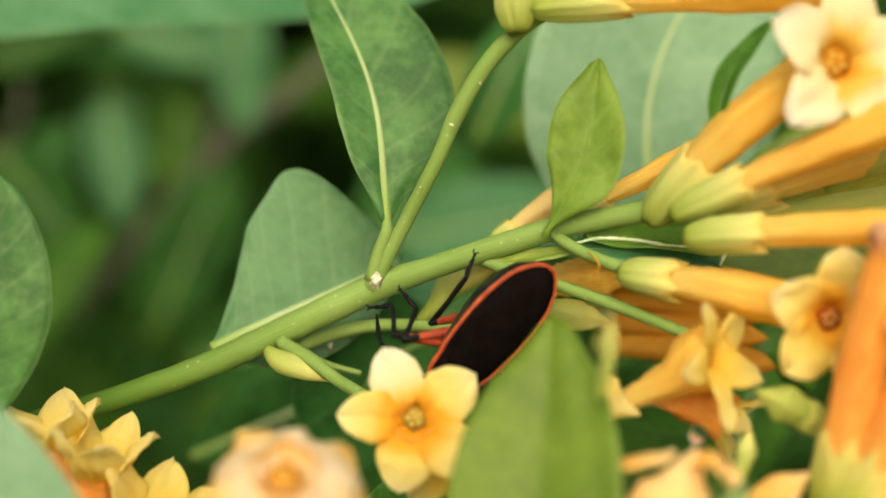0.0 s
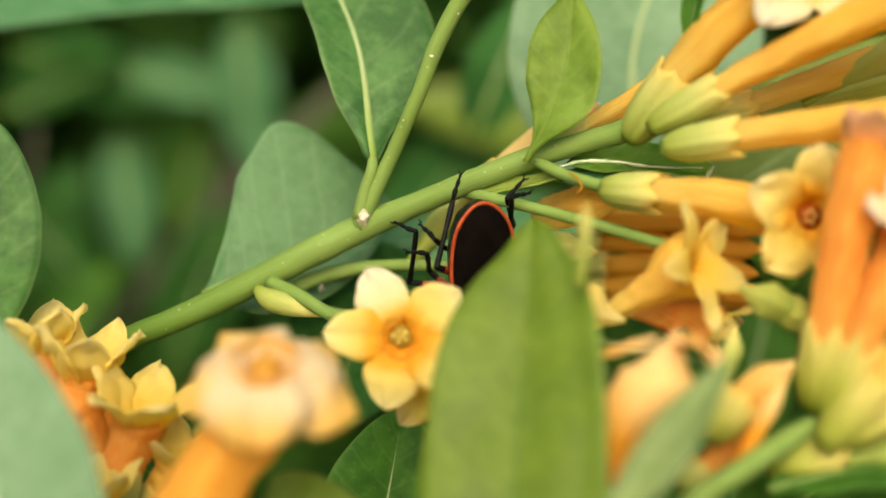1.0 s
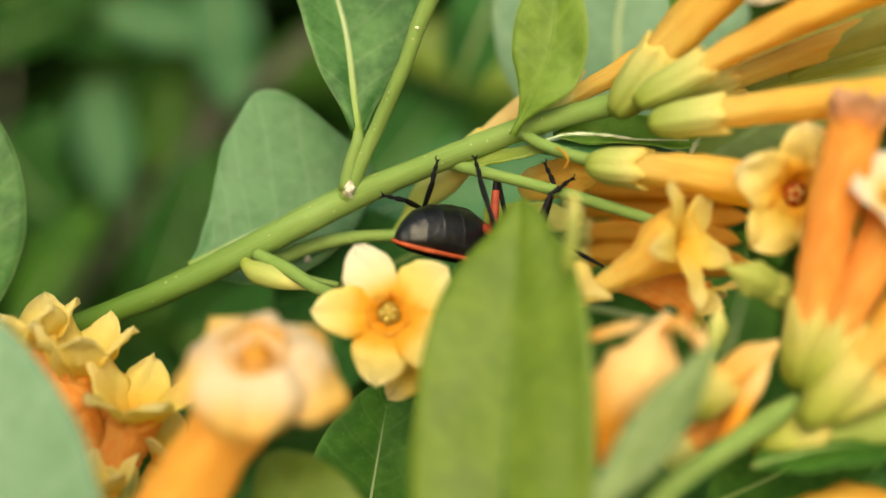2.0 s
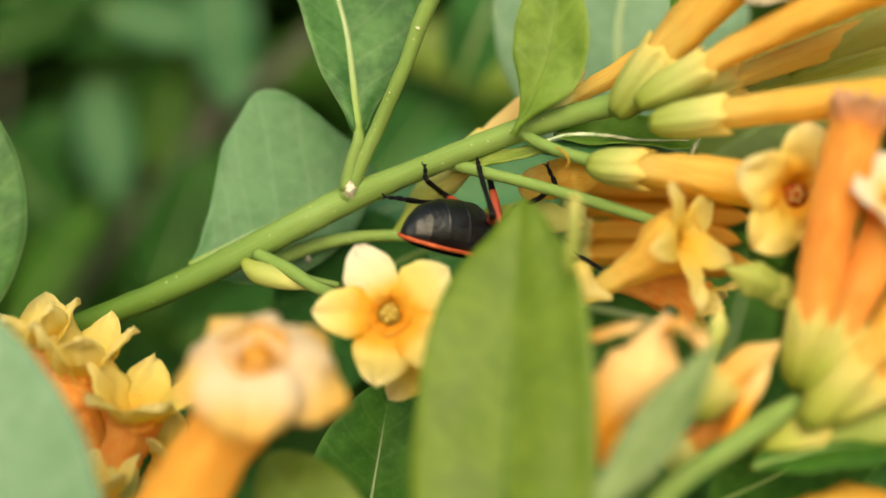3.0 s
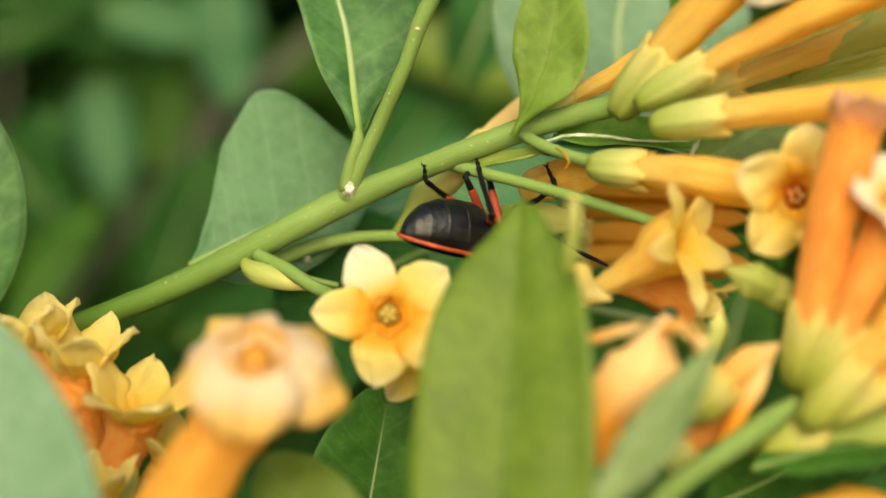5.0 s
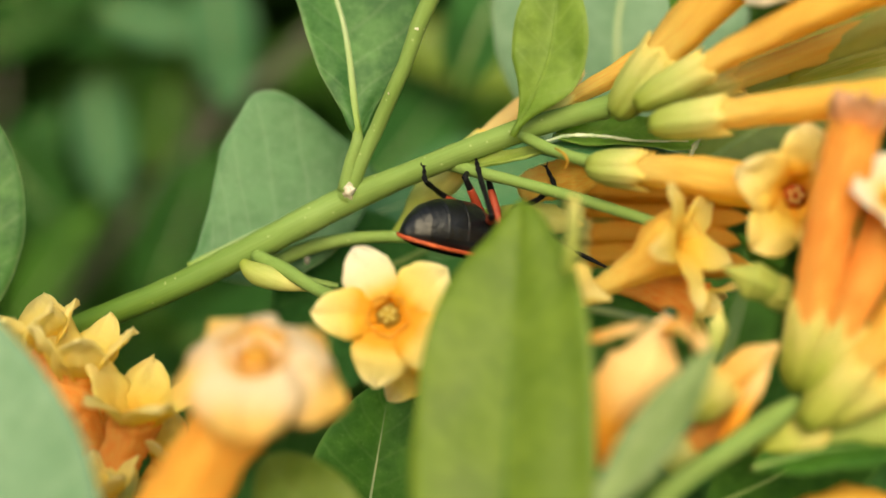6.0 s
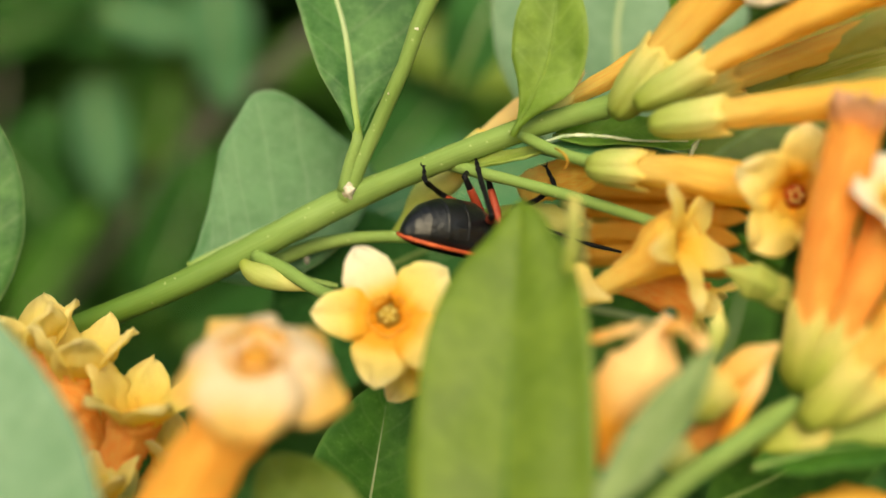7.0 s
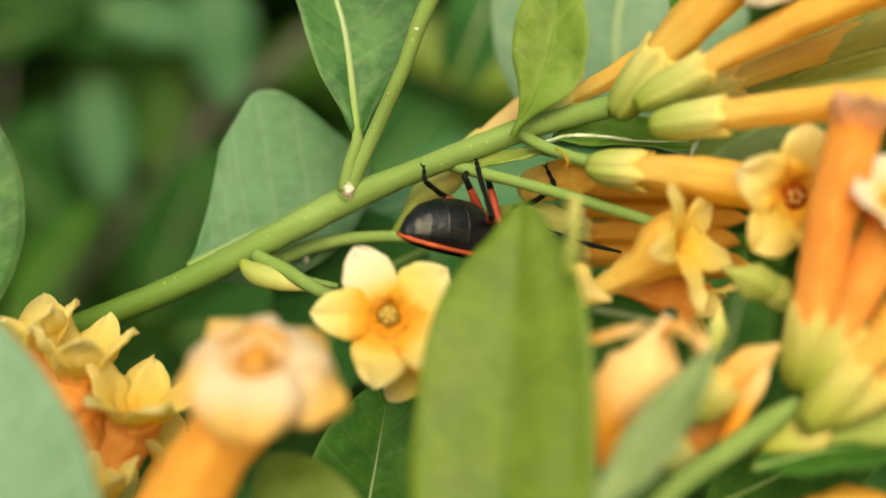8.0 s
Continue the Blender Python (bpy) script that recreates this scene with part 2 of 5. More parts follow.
PETAL_NEAR = along_material("petal_ivory", [(0.0, (0.82, 0.50, 0.17)), (0.12, (0.85, 0.66, 0.40)), (0.32, (0.87, 0.75, 0.56)), (0.55, (0.86, 0.70, 0.45)), (0.75, (0.84, 0.60, 0.23)), (1.0, (0.84, 0.56, 0.14))], 0.1, 0.4, vary=0.12)
THROAT_PALE = along_material("throat_pale", [(0.0, (0.70, 0.56, 0.13)), (0.5, (0.84, 0.55, 0.10)), (0.8, (0.93, 0.52, 0.06)), (1.0, (0.93, 0.54, 0.06))], 0.2, 0.4)
THROAT_RED = along_material("throat_red", [(0.0, (0.42, 0.05, 0.01)), (0.5, (0.70, 0.16, 0.02)), (1.0, (0.90, 0.42, 0.05))], 0.2, 0.3)
THROAT_CREAM = along_material("throat_cream", [(0.0, (0.70, 0.26, 0.02)), (0.5, (0.90, 0.42, 0.05)), (0.8, (0.90, 0.55, 0.18)), (1.0, (0.90, 0.64, 0.34))], 0.1)
THROAT = along_material("throat", [(0.0, (0.66, 0.30, 0.03)), (0.45, (0.88, 0.42, 0.04)), (1.0, (0.92, 0.52, 0.06))], 0.2, 0.4)
ANTHER = plain_material("anther", (0.74, 0.62, 0.16), (0.85, 0.72, 0.25), 0.7, 900, 1500, 0.3, 0.0002, 0.2)
CALYX = along_material("calyx_green", [(0.0, (0.34, 0.42, 0.08)), (0.5, (0.52, 0.57, 0.19)), (0.82, (0.72, 0.67, 0.26)), (1.0, (0.88, 0.66, 0.20))], 0.3, 0.25, 0.5, (0.75, 0.85, 0.4))
CALYX_DEEP = along_material("calyx_olive", [(0.0, (0.28, 0.34, 0.05)), (0.4, (0.50, 0.50, 0.12)), (0.8, (0.72, 0.62, 0.22)), (1.0, (0.84, 0.62, 0.20))], 0.5, 0.25, 0.55, (0.55, 0.78, 0.3))
LEAF_EDGE = plain_material("leaf_edge", (0.36, 0.48, 0.28), (0.70, 0.78, 0.60), 0.7, 700, 2000, 0.6, 0.0003)
DRY = plain_material("dry_scar", (0.55, 0.46, 0.32), (0.85, 0.82, 0.72), 0.9, 900, 2500, 0.8, 0.0004)
WATER, wnodes, wlinks = material("water")
glass = wnodes.new("ShaderNodeBsdfGlass")
glass.inputs["IOR"].default_value, glass.inputs["Roughness"].default_value = 1.33, 0.02
wlinks.new(glass.outputs[0], wnodes.new("ShaderNodeOutputMaterial").inputs["Surface"])
# ground out of view, paled to throw light up onto the undersides
BOUNCE_SOIL = plain_material("soil", (0.10, 0.08, 0.055), (0.22, 0.18, 0.12), 0.95, 12, 80, 0.8, 0.01)
BUG_BLACK = plain_material("wing_black", (0.003, 0.002, 0.002), (0.006, 0.004, 0.004), 0.9, 700, 2500, 0.25, 0.0001, 0, 0.04)
BUG_BELLY = plain_material("belly_black", (0.003, 0.003, 0.004), (0.008, 0.009, 0.012), 0.28, 500, 1500, 0.5, 0.0002, 0, 0.4)
BUG_ORANGE = plain_material("margin_orange", (0.32, 0.040, 0.012), (0.48, 0.088, 0.024), 0.6, 900)
BUG_RED = plain_material("leg_red", (0.25, 0.026, 0.011), (0.39, 0.055, 0.02), 0.6, 900)
BUG_LEG = plain_material("leg_black", (0.003, 0.003, 0.004), (0.008, 0.008, 0.009), 0.6, 900, 1500, 0.3, 0.0002, 0, 0.15)


# ---- mesh helpers ----
def place(p):
    """From millimetres to the world."""
    return Vector(p) * MM + Vector((0, 0, HEIGHT))


ROOT = {}


def thing(name, base, label, category, group="", kind=""):
    ob = new(name)
    ob.empty_display_size = 0.005
    ob.location = place(base)
    ROOT[ob.name] = Vector(base)
    return tagged(ob, label, category, group, kind)


def part(name, bm, mat, parent, label=""):
    """One mesh under a thing or a part; its points are in millimetres of the place."""
    origin = ROOT[parent.name]
    for v in bm.verts:
        v.co = (v.co - origin) * MM
    mesh = bpy.data.meshes.new(name)
    bm.to_mesh(mesh)
    bm.free()
    for poly in mesh.polygons:
        poly.use_smooth = True
    mesh.materials.append(mat)
    ob = new(name, mesh)
    ob.parent = parent
    ROOT[ob.name] = origin
    return tagged(ob, label)


def sheet(fn, nu, nv, thick=0.25):
    """A closed sheet from fn(u, v) with u, v from 0 to 1; u runs along it."""
    bm = bmesh.new()
    uv = bm.loops.layers.uv.new("UVMap")
    pts = [[fn(i / nu, j / nv) for j in range(nv + 1)] for i in range(nu + 1)]

    def normal(i, j):
        a = pts[min(i + 1, nu)][j] - pts[max(i - 1, 0)][j]
        b = pts[i][min(j + 1, nv)] - pts[i][max(j - 1, 0)]
        n = a.cross(b)
        return n.normalized() if n.length > 1e-9 else Vector((0, 0, 0))

    top, low = [], []
    for i in range(nu + 1):
        ra, rb = [], []
        for j in range(nv + 1):
            edge = 0.25 if i in (0, nu) or j in (0, nv) else 1.0
            n = normal(i, j) * thick * 0.5 * edge
            ra.append(bm.verts.new(pts[i][j] + n))
            rb.append(bm.verts.new(pts[i][j] - n))
        top.append(ra)
        low.append(rb)

    def quad(vs, ts):
        face = bm.faces.new(vs)
        for loop, t in zip(face.loops, ts):
            loop[uv].uv = t

    for i in range(nu):
        for j in range(nv):
            ts = [(i / nu, j / nv), ((i + 1) / nu, j / nv), ((i + 1) / nu, (j + 1) / nv), (i / nu, (j + 1) / nv)]
            quad([top[i][j], top[i + 1][j], top[i + 1][j + 1], top[i][j + 1]], ts)
            quad([low[i][j + 1], low[i + 1][j + 1], low[i + 1][j], low[i][j]], ts[::-1])
    for i in range(nu):
        for j in (0, nv):
            t = [(i / nu, j / nv), ((i + 1) / nu, j / nv)]
            order = [top[i][j], low[i][j], low[i + 1][j], top[i + 1][j]]
            quad(order if j == 0 else order[::-1], [t[0], t[0], t[1], t[1]] if j == 0 else [t[1], t[1], t[0], t[0]])
    for j in range(nv):
        for i in (0, nu):
            order = [top[i][j + 1], low[i][j + 1], low[i][j], top[i][j]]
            quad(order if i == 0 else order[::-1], [(i / nu, j / nv)] * 4)
    return bm


def spline(points, n):
    """n + 1 points on a smooth curve through the given ones (each may carry a radius as its fourth number)."""
    p = [np.array(q, float) for q in points]
    gaps = [max(np.linalg.norm(b[:3] - a[:3]), 1e-6) for a, b in zip(p, p[1:])]
    ways = [(b - a) / g for a, b, g in zip(p, p[1:], gaps)]
    tang = [ways[0]] + [(u * h + v * g) / (g + h) for u, v, g, h in zip(ways, ways[1:], gaps, gaps[1:])] + [ways[-1]]
    out, segs = [], len(p) - 1
    for k in range(n + 1):
        f = k / n * segs
        i = min(int(f), segs - 1)
        t = f - i
        a, b, g = p[i], p[i + 1], gaps[i]
        out.append((2 * t ** 3 - 3 * t * t + 1) * a + (t ** 3 - 2 * t * t + t) * g * tang[i] + (3 * t * t - 2 * t ** 3) * b + (t ** 3 - t * t) * g * tang[i + 1])
    return out


def tube(points, n=24, sides=12, cap=True, wobble=0.0, seed=0, bm=None, lobes=0.0):
    """A round stem through points (x, y, z, radius)."""
    bm = bm or bmesh.new()
    uv = bm.loops.layers.uv.verify()
    pts = spline(points, n)
    side = None
    rings = []
    for i, q in enumerate(pts):
        a, b = pts[max(i - 1, 0)], pts[min(i + 1, n)]
        t = Vector(b[:3] - a[:3]).normalized()
        if side is None:
            side = t.orthogonal().normalized()
        side = (side - t * side.dot(t)).normalized()
        other = t.cross(side)
        ring = []
        for k in range(sides):
            ang = 2 * math.pi * k / sides
            r = max(q[3], 0.02) * (1 + lobes * math.cos(5 * ang + seed))
            if wobble:
                r *= 1 + wobble * noise.noise(Vector((i * 0.5 + seed * 7.3, math.cos(ang) * 1.2, math.sin(ang) * 1.2)))
            ring.append(bm.verts.new(Vector(q[:3]) + (side * math.cos(ang) + other * math.sin(ang)) * r))
        rings.append(ring)
    for i in range(n):
        for k in range(sides):
            m = (k + 1) % sides
            face = bm.faces.new([rings[i][k], rings[i][m], rings[i + 1][m], rings[i + 1][k]])
            for loop, t in zip(face.loops, ((i / n, k / sides), (i / n, (k + 1) / sides), ((i + 1) / n, (k + 1) / sides), ((i + 1) / n, k / sides))):
                loop[uv].uv = t
    if cap:
        bm.faces.new(rings[0][::-1])
        bm.faces.new(rings[-1])
    return bm


def ball(centre, radii, seg=12, rings=8, axis=None):
    bm = bmesh.new()
    bmesh.ops.create_uvsphere(bm, u_segments=seg, v_segments=rings, radius=1)
    turn = Vector(axis).to_track_quat("Z", "Y").to_matrix() if axis else Matrix.Identity(3)
    for v in bm.verts:
        v.co = turn @ Vector((v.co.x * radii[0], v.co.y * radii[1], v.co.z * radii[2])) + Vector(centre)
    return bm


def leaf(parent, base, middle, tip, face, width, mat, peak=0.45, fold=0.25, wave=0.4, left=1.0, right=1.0, rib=0.5, stalk=None, seed=0, label="", blunt=0.75, nu=26, nv=14, rib_mat=None, name="leaf", outline=None):
    """A leaf whose midrib runs base, middle, tip; face: which way its upper side looks; width: half of its breadth; outline: the breadth of the two halves at nine even steps."""
    if outline:
        steps = np.linspace(0, 1, 97)
        halves = [np.interp(steps, np.linspace(0, 1, len(o)), o) for o in outline]
        for k in range(4):
            halves = [np.interp(steps, steps[3:-3], np.convolve(h, np.ones(7) / 7, "valid")) for h in halves]
        halves = [h * np.minimum(1, np.sqrt(np.minimum(steps, 1 - steps) / 0.04)) for h in halves]
    line = spline([base, middle, tip], nu)
    face = Vector(face).normalized()
    bend = math.log(0.5) / math.log(peak)

    def frame_at(u):
        f = u * nu
        i = min(int(f), nu - 1)
        c = line[i] + (line[i + 1] - line[i]) * (f - i)
        t = Vector(line[i + 1] - line[i]).normalized()
        s = t.cross(face).normalized()
        return Vector(c), t, s, s.cross(t)

    def fn(u, v):
        c, t, s, n = frame_at(u)
        w = width * max(math.sin(math.pi * min(max(u, 0.0), 1.0) ** bend), 0.0) ** blunt
        x = v * 2 - 1
        w *= left if x < 0 else right
        if outline:
            w = width * float(np.interp(u, steps, halves[0] if x < 0 else halves[1]))
        ripple = wave * noise.noise(Vector((u * 4.5 + seed * 3.1, x * 1.3, seed * 1.7))) * abs(x) * 1.6
        edge = 1 + 0.03 * noise.noise(Vector((u * 9 + seed, x, 5.0)))
        return c + s * (x * w * edge * math.cos(fold * abs(x))) + n * (abs(x) * w * math.sin(fold) + ripple)

    ob = part(name, sheet(fn, nu, nv, 0.3), mat, parent, label)
    if rib:
        pts = []
        for k in range(9):
            u = k / 8 * 0.96
            c, t, s, n = frame_at(u)
            pts.append((*(c + n * 0.05), rib * (1 - 0.8 * u)))
        part("midrib", tube(pts, 20, 8), rib_mat or RIB, ob)
    if stalk:
        part("leaf_stalk", tube([(*stalk, rib * 1.7), (*((Vector(stalk) + Vector(base)) / 2 + Vector((0, 0, 0.2))), rib * 1.45), (*base, rib * 1.12), (*(Vector(base) + (Vector(middle) - Vector(base)) * 0.06), rib * 0.9)], 12, 10), STEM, ob)
    return ob


def petal_sheet(root, out, axis, length, width, open_deg, cup=0.3, tip_curl=0.0, seed=0, start_deg=None, nu=14, nv=10, point=2.4):
    """One lobe that leaves the throat at root; out: away from the axis; open_deg: 0 along the axis, 90 flat, more: bent back."""
    out, axis = Vector(out).normalized(), Vector(axis).normalized()
    side = axis.cross(out)
    a0 = radians(open_deg if start_deg is None else start_deg)
    path, p = [], Vector(root)
    for k in range(nu + 1):
        u = k / nu
        f = min(u / 0.35, 1.0)
        ang = a0 + (radians(open_deg) - a0) * f * f * (3 - 2 * f) + tip_curl * max(u - 0.4, 0)
        d = axis * math.cos(ang) + out * math.sin(ang)
        path.append((p.copy(), axis * math.sin(ang) - out * math.cos(ang)))
        p += d * (length / nu)

    def fn(u, v):
        x = v * 2 - 1
        at, n = path[round(u * nu)]
        w = width * (0.5 + 0.5 * math.sin(math.pi / 2 * min(u / 0.5, 1.0))) * (1 - max(0.0, (u - 0.3) / 0.7) ** point) ** 0.75
        r = noise.noise(Vector((u * 3.5 + seed * 1.3, x * 1.6, seed * 0.7)))
        r2 = noise.noise(Vector((u * 8 + seed * 1.3, x * 3.5, seed * 2.7)))
        crease = 0.10 * width * math.exp(-(x / 0.22) ** 2) * (1 - u)
        edge = 1 + 0.11 * noise.noise(Vector((u * 6 + seed, x, 3.3)))
        return at + side * (x * w * edge) + n * (cup * w * (x * x) * (0.4 + u) - crease + 0.24 * width * r * (0.3 + u) + 0.11 * width * r2)

    return sheet(fn, nu, nv, 0.22)


def flower(parent, base, mouth, r0, r1, petals=None, mat=None, petal_mat=None, calyx=None, bend=(0, 0, 0), throat=True, label="", seed=0, bulb=1.0, face=None, hole=0.5, deep=1.0, throat_mat=None, start=25, name="flower", calyx_mat=None, point=2.4, teeth=0.16):
    """A trumpet blossom from base to mouth; petals: (length, width, open_deg, first_angle, cup) or None for a closed bud; face: which way the mouth looks."""
    mat, petal_mat = mat or TUBE, petal_mat or PETAL
    a, b = Vector(base), Vector(mouth)
    mid = (a + b) / 2 + Vector(bend)
    rng = random.Random(seed + 11)
    axis = Vector(face).normalized() if face else (b - mid).normalized()
    near = b - axis * (b - mid).length * 0.35 if face else mid.lerp(b, 0.6) + Vector(bend) * 0.2
    prof = [(*a, r0 * 0.8), (*(a.lerp(mid, 0.5) + Vector(bend) * 0.25), r0), (*mid, r0 + (r1 - r0) * 0.4), (*near, r0 + (r1 * bulb - r0) * 0.8), (*b, r1 if petals else r1 * 0.55)]
    if not petals:
        prof.append((*(b + axis * r1 * 0.9), 0.12))
    ob = part(name, tube(prof, 26, 30, not petals, 0.13, seed, None, 0.065), mat, parent, label)
    if petals:
        length, width, op, first, cup = petals
        side = axis.cross(Vector((0, 0, 1)) if abs(axis.z) < 0.9 else Vector((0, 1, 0))).normalized()
        other = side.cross(axis)
        for k in range(5):
            ang = radians(first) + 2 * math.pi * k / 5 + rng.uniform(-0.1, 0.1)
            out = side * math.cos(ang) + other * math.sin(ang)
            lob = petal_sheet(b + out * r1 * hole - axis * r1 * 0.55, out, axis, (length + r1 * 0.75) * rng.uniform(0.9, 1.08), width * rng.uniform(0.92, 1.08), op + rng.uniform(-10, 10), cup, rng.uniform(-0.1, 0.5), seed * 5 + k, min(op, start), point=point)
            part("petal", lob, petal_mat[k] if isinstance(petal_mat, tuple) else petal_mat, ob)
        if throat:
            cone = [(*(b - axis * r1 * (0.65 - 0.3 * deep + deep * back)), r1 * hole * wide) for back, wide in ((0.9, 0.03), (0.8, 0.35), (0.6, 0.75), (0.3, 1.05), (0.0, 1.25))]
            part("throat", tube(cone, 14, 20, True), throat_mat or THROAT, ob, "deep orange flower throat")
            part("pistil", ball(b - axis * r1 * 0.55, (r1 * 0.10, r1 * 0.10, 0.3), 8, 6, axis), ANTHER, ob)
            for k in range(5):
                ang = 2 * math.pi * k / 5 + 0.4 + seed
                out = side * math.cos(ang) + other * math.sin(ang)
                part("stamen", ball(b + out * r1 * hole * 0.62 - axis * r1 * 0.42, (r1 * 0.11, r1 * 0.11, 0.35), 8, 6, axis), ANTHER, ob)
    if calyx:
        clen, crad = calyx
        ax0 = (Vector(prof[1][:3]) - a).normalized()
        side = ax0.orthogonal().normalized()
        other = ax0.cross(side)
        rr = max(crad, r0 * 1.07)

        def cup_fn(u, v):
            ang = 2 * math.pi * v
            tooth = abs(((v * 5 + seed * 0.37) % 1.0) - 0.5) * 2
            reach_z = clen * (-0.35 + u * (1.02 + teeth * (tooth ** 1.3 - 0.35) * (0.7 + 0.9 * noise.noise(Vector((math.floor(v * 5 + seed * 0.37), seed, 4.0)))) + 0.05 * noise.noise(Vector((v * 5, seed, 1.0)))))
            rad = rr * float(np.interp(u, (0, 0.12, 0.35, 0.7, 1.0), (0.4, 0.72, 0.96, 1.03, 1.0 + 0.10 * tooth)))
            rad *= 1 + 0.05 * math.cos(5 * ang + seed) + 0.045 * math.cos(10 * ang + seed) + 0.06 * noise.noise(Vector((u * 3 + seed, math.cos(ang), math.sin(ang))))
            return a + ax0 * reach_z + (side * math.cos(ang) + other * math.sin(ang)) * rad

        part("calyx", sheet(cup_fn, 12, 40, 0.2), calyx_mat or CALYX, ob)
    return ob


# ---- ground ----
ground_bm = bmesh.new()
bmesh.ops.create_grid(ground_bm, x_segments=60, y_segments=60, size=30)
for v in ground_bm.verts:
    v.co.z = 0.02 * noise.noise(v.co * 0.8)
ground_mesh = bpy.data.meshes.new("ground")
ground_bm.to_mesh(ground_mesh)
ground_bm.free()
ground_mesh.materials.append(BOUNCE_SOIL)
tagged(new("ground", ground_mesh), "unseen brown soil under the shrubs, paled to bounce light", "ground", "", "structure")

# ---- the flowering branch ----
branch = thing("flowering_branch", (-60, 140, -800), "leafy green branch with orange trumpet flowers", "plant branch")
part("stem", tube([(-62, 142, -805, 3.2), (-72, 140, -300, 2.6), (-70, 136, -60, 1.9), (*(-51.7, 132.0, -13.4), 1.45), (*(-35.8, 130.0, -6.9), 1.32), (*(-27.2, 129.0, -3.4), 1.38), (*(-20.6, 129.0, -0.1), 1.5), (*(-14.6, 129.0, 3.0), 1.55), (*(-9.7, 129.5, 5.5), 1.5), (*(-3.8, 127.5, 7.8), 1.25), (*(3.2, 125.0, 10.4), 1.22), (*(8.4, 123.5, 12.2), 1.2), (*(13.3, 121.5, 13.4), 1.1), (*(17.7, 119.0, 14.4), 1.15), (*(19.9, 117.0, 15.3), 1.0)], 130, 16, True, 0.07, 1), STEM_MAIN, branch, "round green stem with tiny pale flecks")
# the dry scar at the node
scar_bm = ball((-9.7, 127.6, 6.3), (0.55, 0.4, 0.8), 20, 14)
for v in scar_bm.verts:
    v.co += Vector((noise.noise(v.co * 3.6), noise.noise(v.co * 2.2 + Vector((9, 0, 0))), noise.noise(v.co * 2.2 + Vector((0, 9, 0))))) * 0.5
part("bud_scar", scar_bm, DRY, branch, "crumbly whitish dry bud scar")
# upright side shoot
shoot = part("side_shoot", tube([(*(-10.2, 129.0, 5.4), 1.1), (*(-8.9, 128.0, 8.3), 0.85), (*(-7.4, 127.0, 11.3), 0.8), (*(-4.7, 124.5, 16.8), 0.78), (*(-3.4, 123.5, 19.6), 0.78), (*(-2.5, 122.9, 22.1), 0.85), (*(2.2, 120.8, 29.9), 0.9), (*(6.1, 119.7, 33.2), 0.95), (*(11.1, 117.7, 33.7), 0.9)], 60, 12, True, 0.06, 2), STEM, branch)

# leaves of the branch
leaf(branch, (-27.5, 133.0, -2.0), (-19.7, 135.0, 2.1), (-7.2, 138.0, 8.5), (0.05, -0.97, 0.2), 14.1, LEAF_MID, 0.45, 0.12, 0.4, rib=0.75, seed=1, label="broad pale green leaf behind the stem", nu=40, nv=18, outline=((0, 0.16, 0.33, 0.53, 0.74, 0.94, 1.07, 0.82, 0), (0, 0.2, 0.35, 0.42, 0.45, 0.45, 0.4, 0.25, 0)))
leaf(branch, (-8.75, 127.0, 11.9), (-10.8, 131.0, 25.3), (-21.4, 140.0, 45.7), (0.25, -0.95, 0.1), 9.2, LEAF, 0.52, 0.22, 0.7, rib=0.5, stalk=(-10.2, 128.3, 6.2), seed=2, label="large green leaf with a pale midrib", nu=40, outline=((0.03, 0.2, 0.40, 0.48, 0.52, 0.49, 0.40, 0.22, 0), (0.03, 0.26, 0.62, 0.88, 0.98, 0.92, 0.68, 0.36, 0)))
leaf(branch, (7.0, 121.0, 11.2), (10.3, 120.5, 18.0), (11.9, 121.0, 29.1), (-0.2, -0.95, 0.1), 4.1, LEAF_SOFT, 0.5, 0.3, 0.6, rib=0.38, seed=3, label="small upright olive green leaf", rib_mat=LEAF_SOFT, nu=34, outline=((0.06, 0.09, 0.28, 0.62, 0.90, 1.0, 0.95, 0.66, 0), (0.06, 0.12, 0.46, 0.86, 1.0, 0.97, 0.8, 0.5, 0)))
leaf(branch, (23.4, 150.0, 7.7), (21.9, 150.8, 28.9), (34.6, 155.2, 56.1), (0.1, -1, 0.15), 16, LEAF_PALE, 0.5, 0.12, 0.6, 1.0, 1.0, 0.6, None, 4, "wide pale leaf behind the flowers", 0.6)
leaf(branch, (9.3, 124.5, 10.3), (17.1, 124.5, 10.0), (26.2, 127.0, 9.0), (0.0, -0.85, 0.5), 1.6, LEAF_TEAL, 0.5, 0.3, 0.5, rib=0.15, seed=5, label="dark leaf with a curled pale edge", nu=32, blunt=0.5)
leaf(branch, (22.1, 114.9, 20.5), (23.0, 113.8, 26.1), (26.9, 113.7, 32.1), (-0.6, -0.75, 0.2), 1.4, LEAF_DARK, 0.5, 0.6, 0.3, 1.0, 1.0, 0.2, None, 6, "narrow folded green leaf", 0.7)
leaf(branch, (32.2, 127.0, 14.8), (39.6, 128.0, 17.3), (50.9, 128.0, 20.3), (0.1, -0.8, 0.6), 2.2, LEAF_OLIVE, 0.5, 0.3, 0.3, 1.0, 1.0, 0.25, None, 8, "narrow olive leaf among the flowers", 0.7, rib_mat=RIB_GREEN)
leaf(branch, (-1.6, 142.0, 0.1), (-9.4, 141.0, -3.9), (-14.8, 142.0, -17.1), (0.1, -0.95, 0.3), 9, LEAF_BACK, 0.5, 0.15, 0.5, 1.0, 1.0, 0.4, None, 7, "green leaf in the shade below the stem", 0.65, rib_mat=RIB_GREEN)

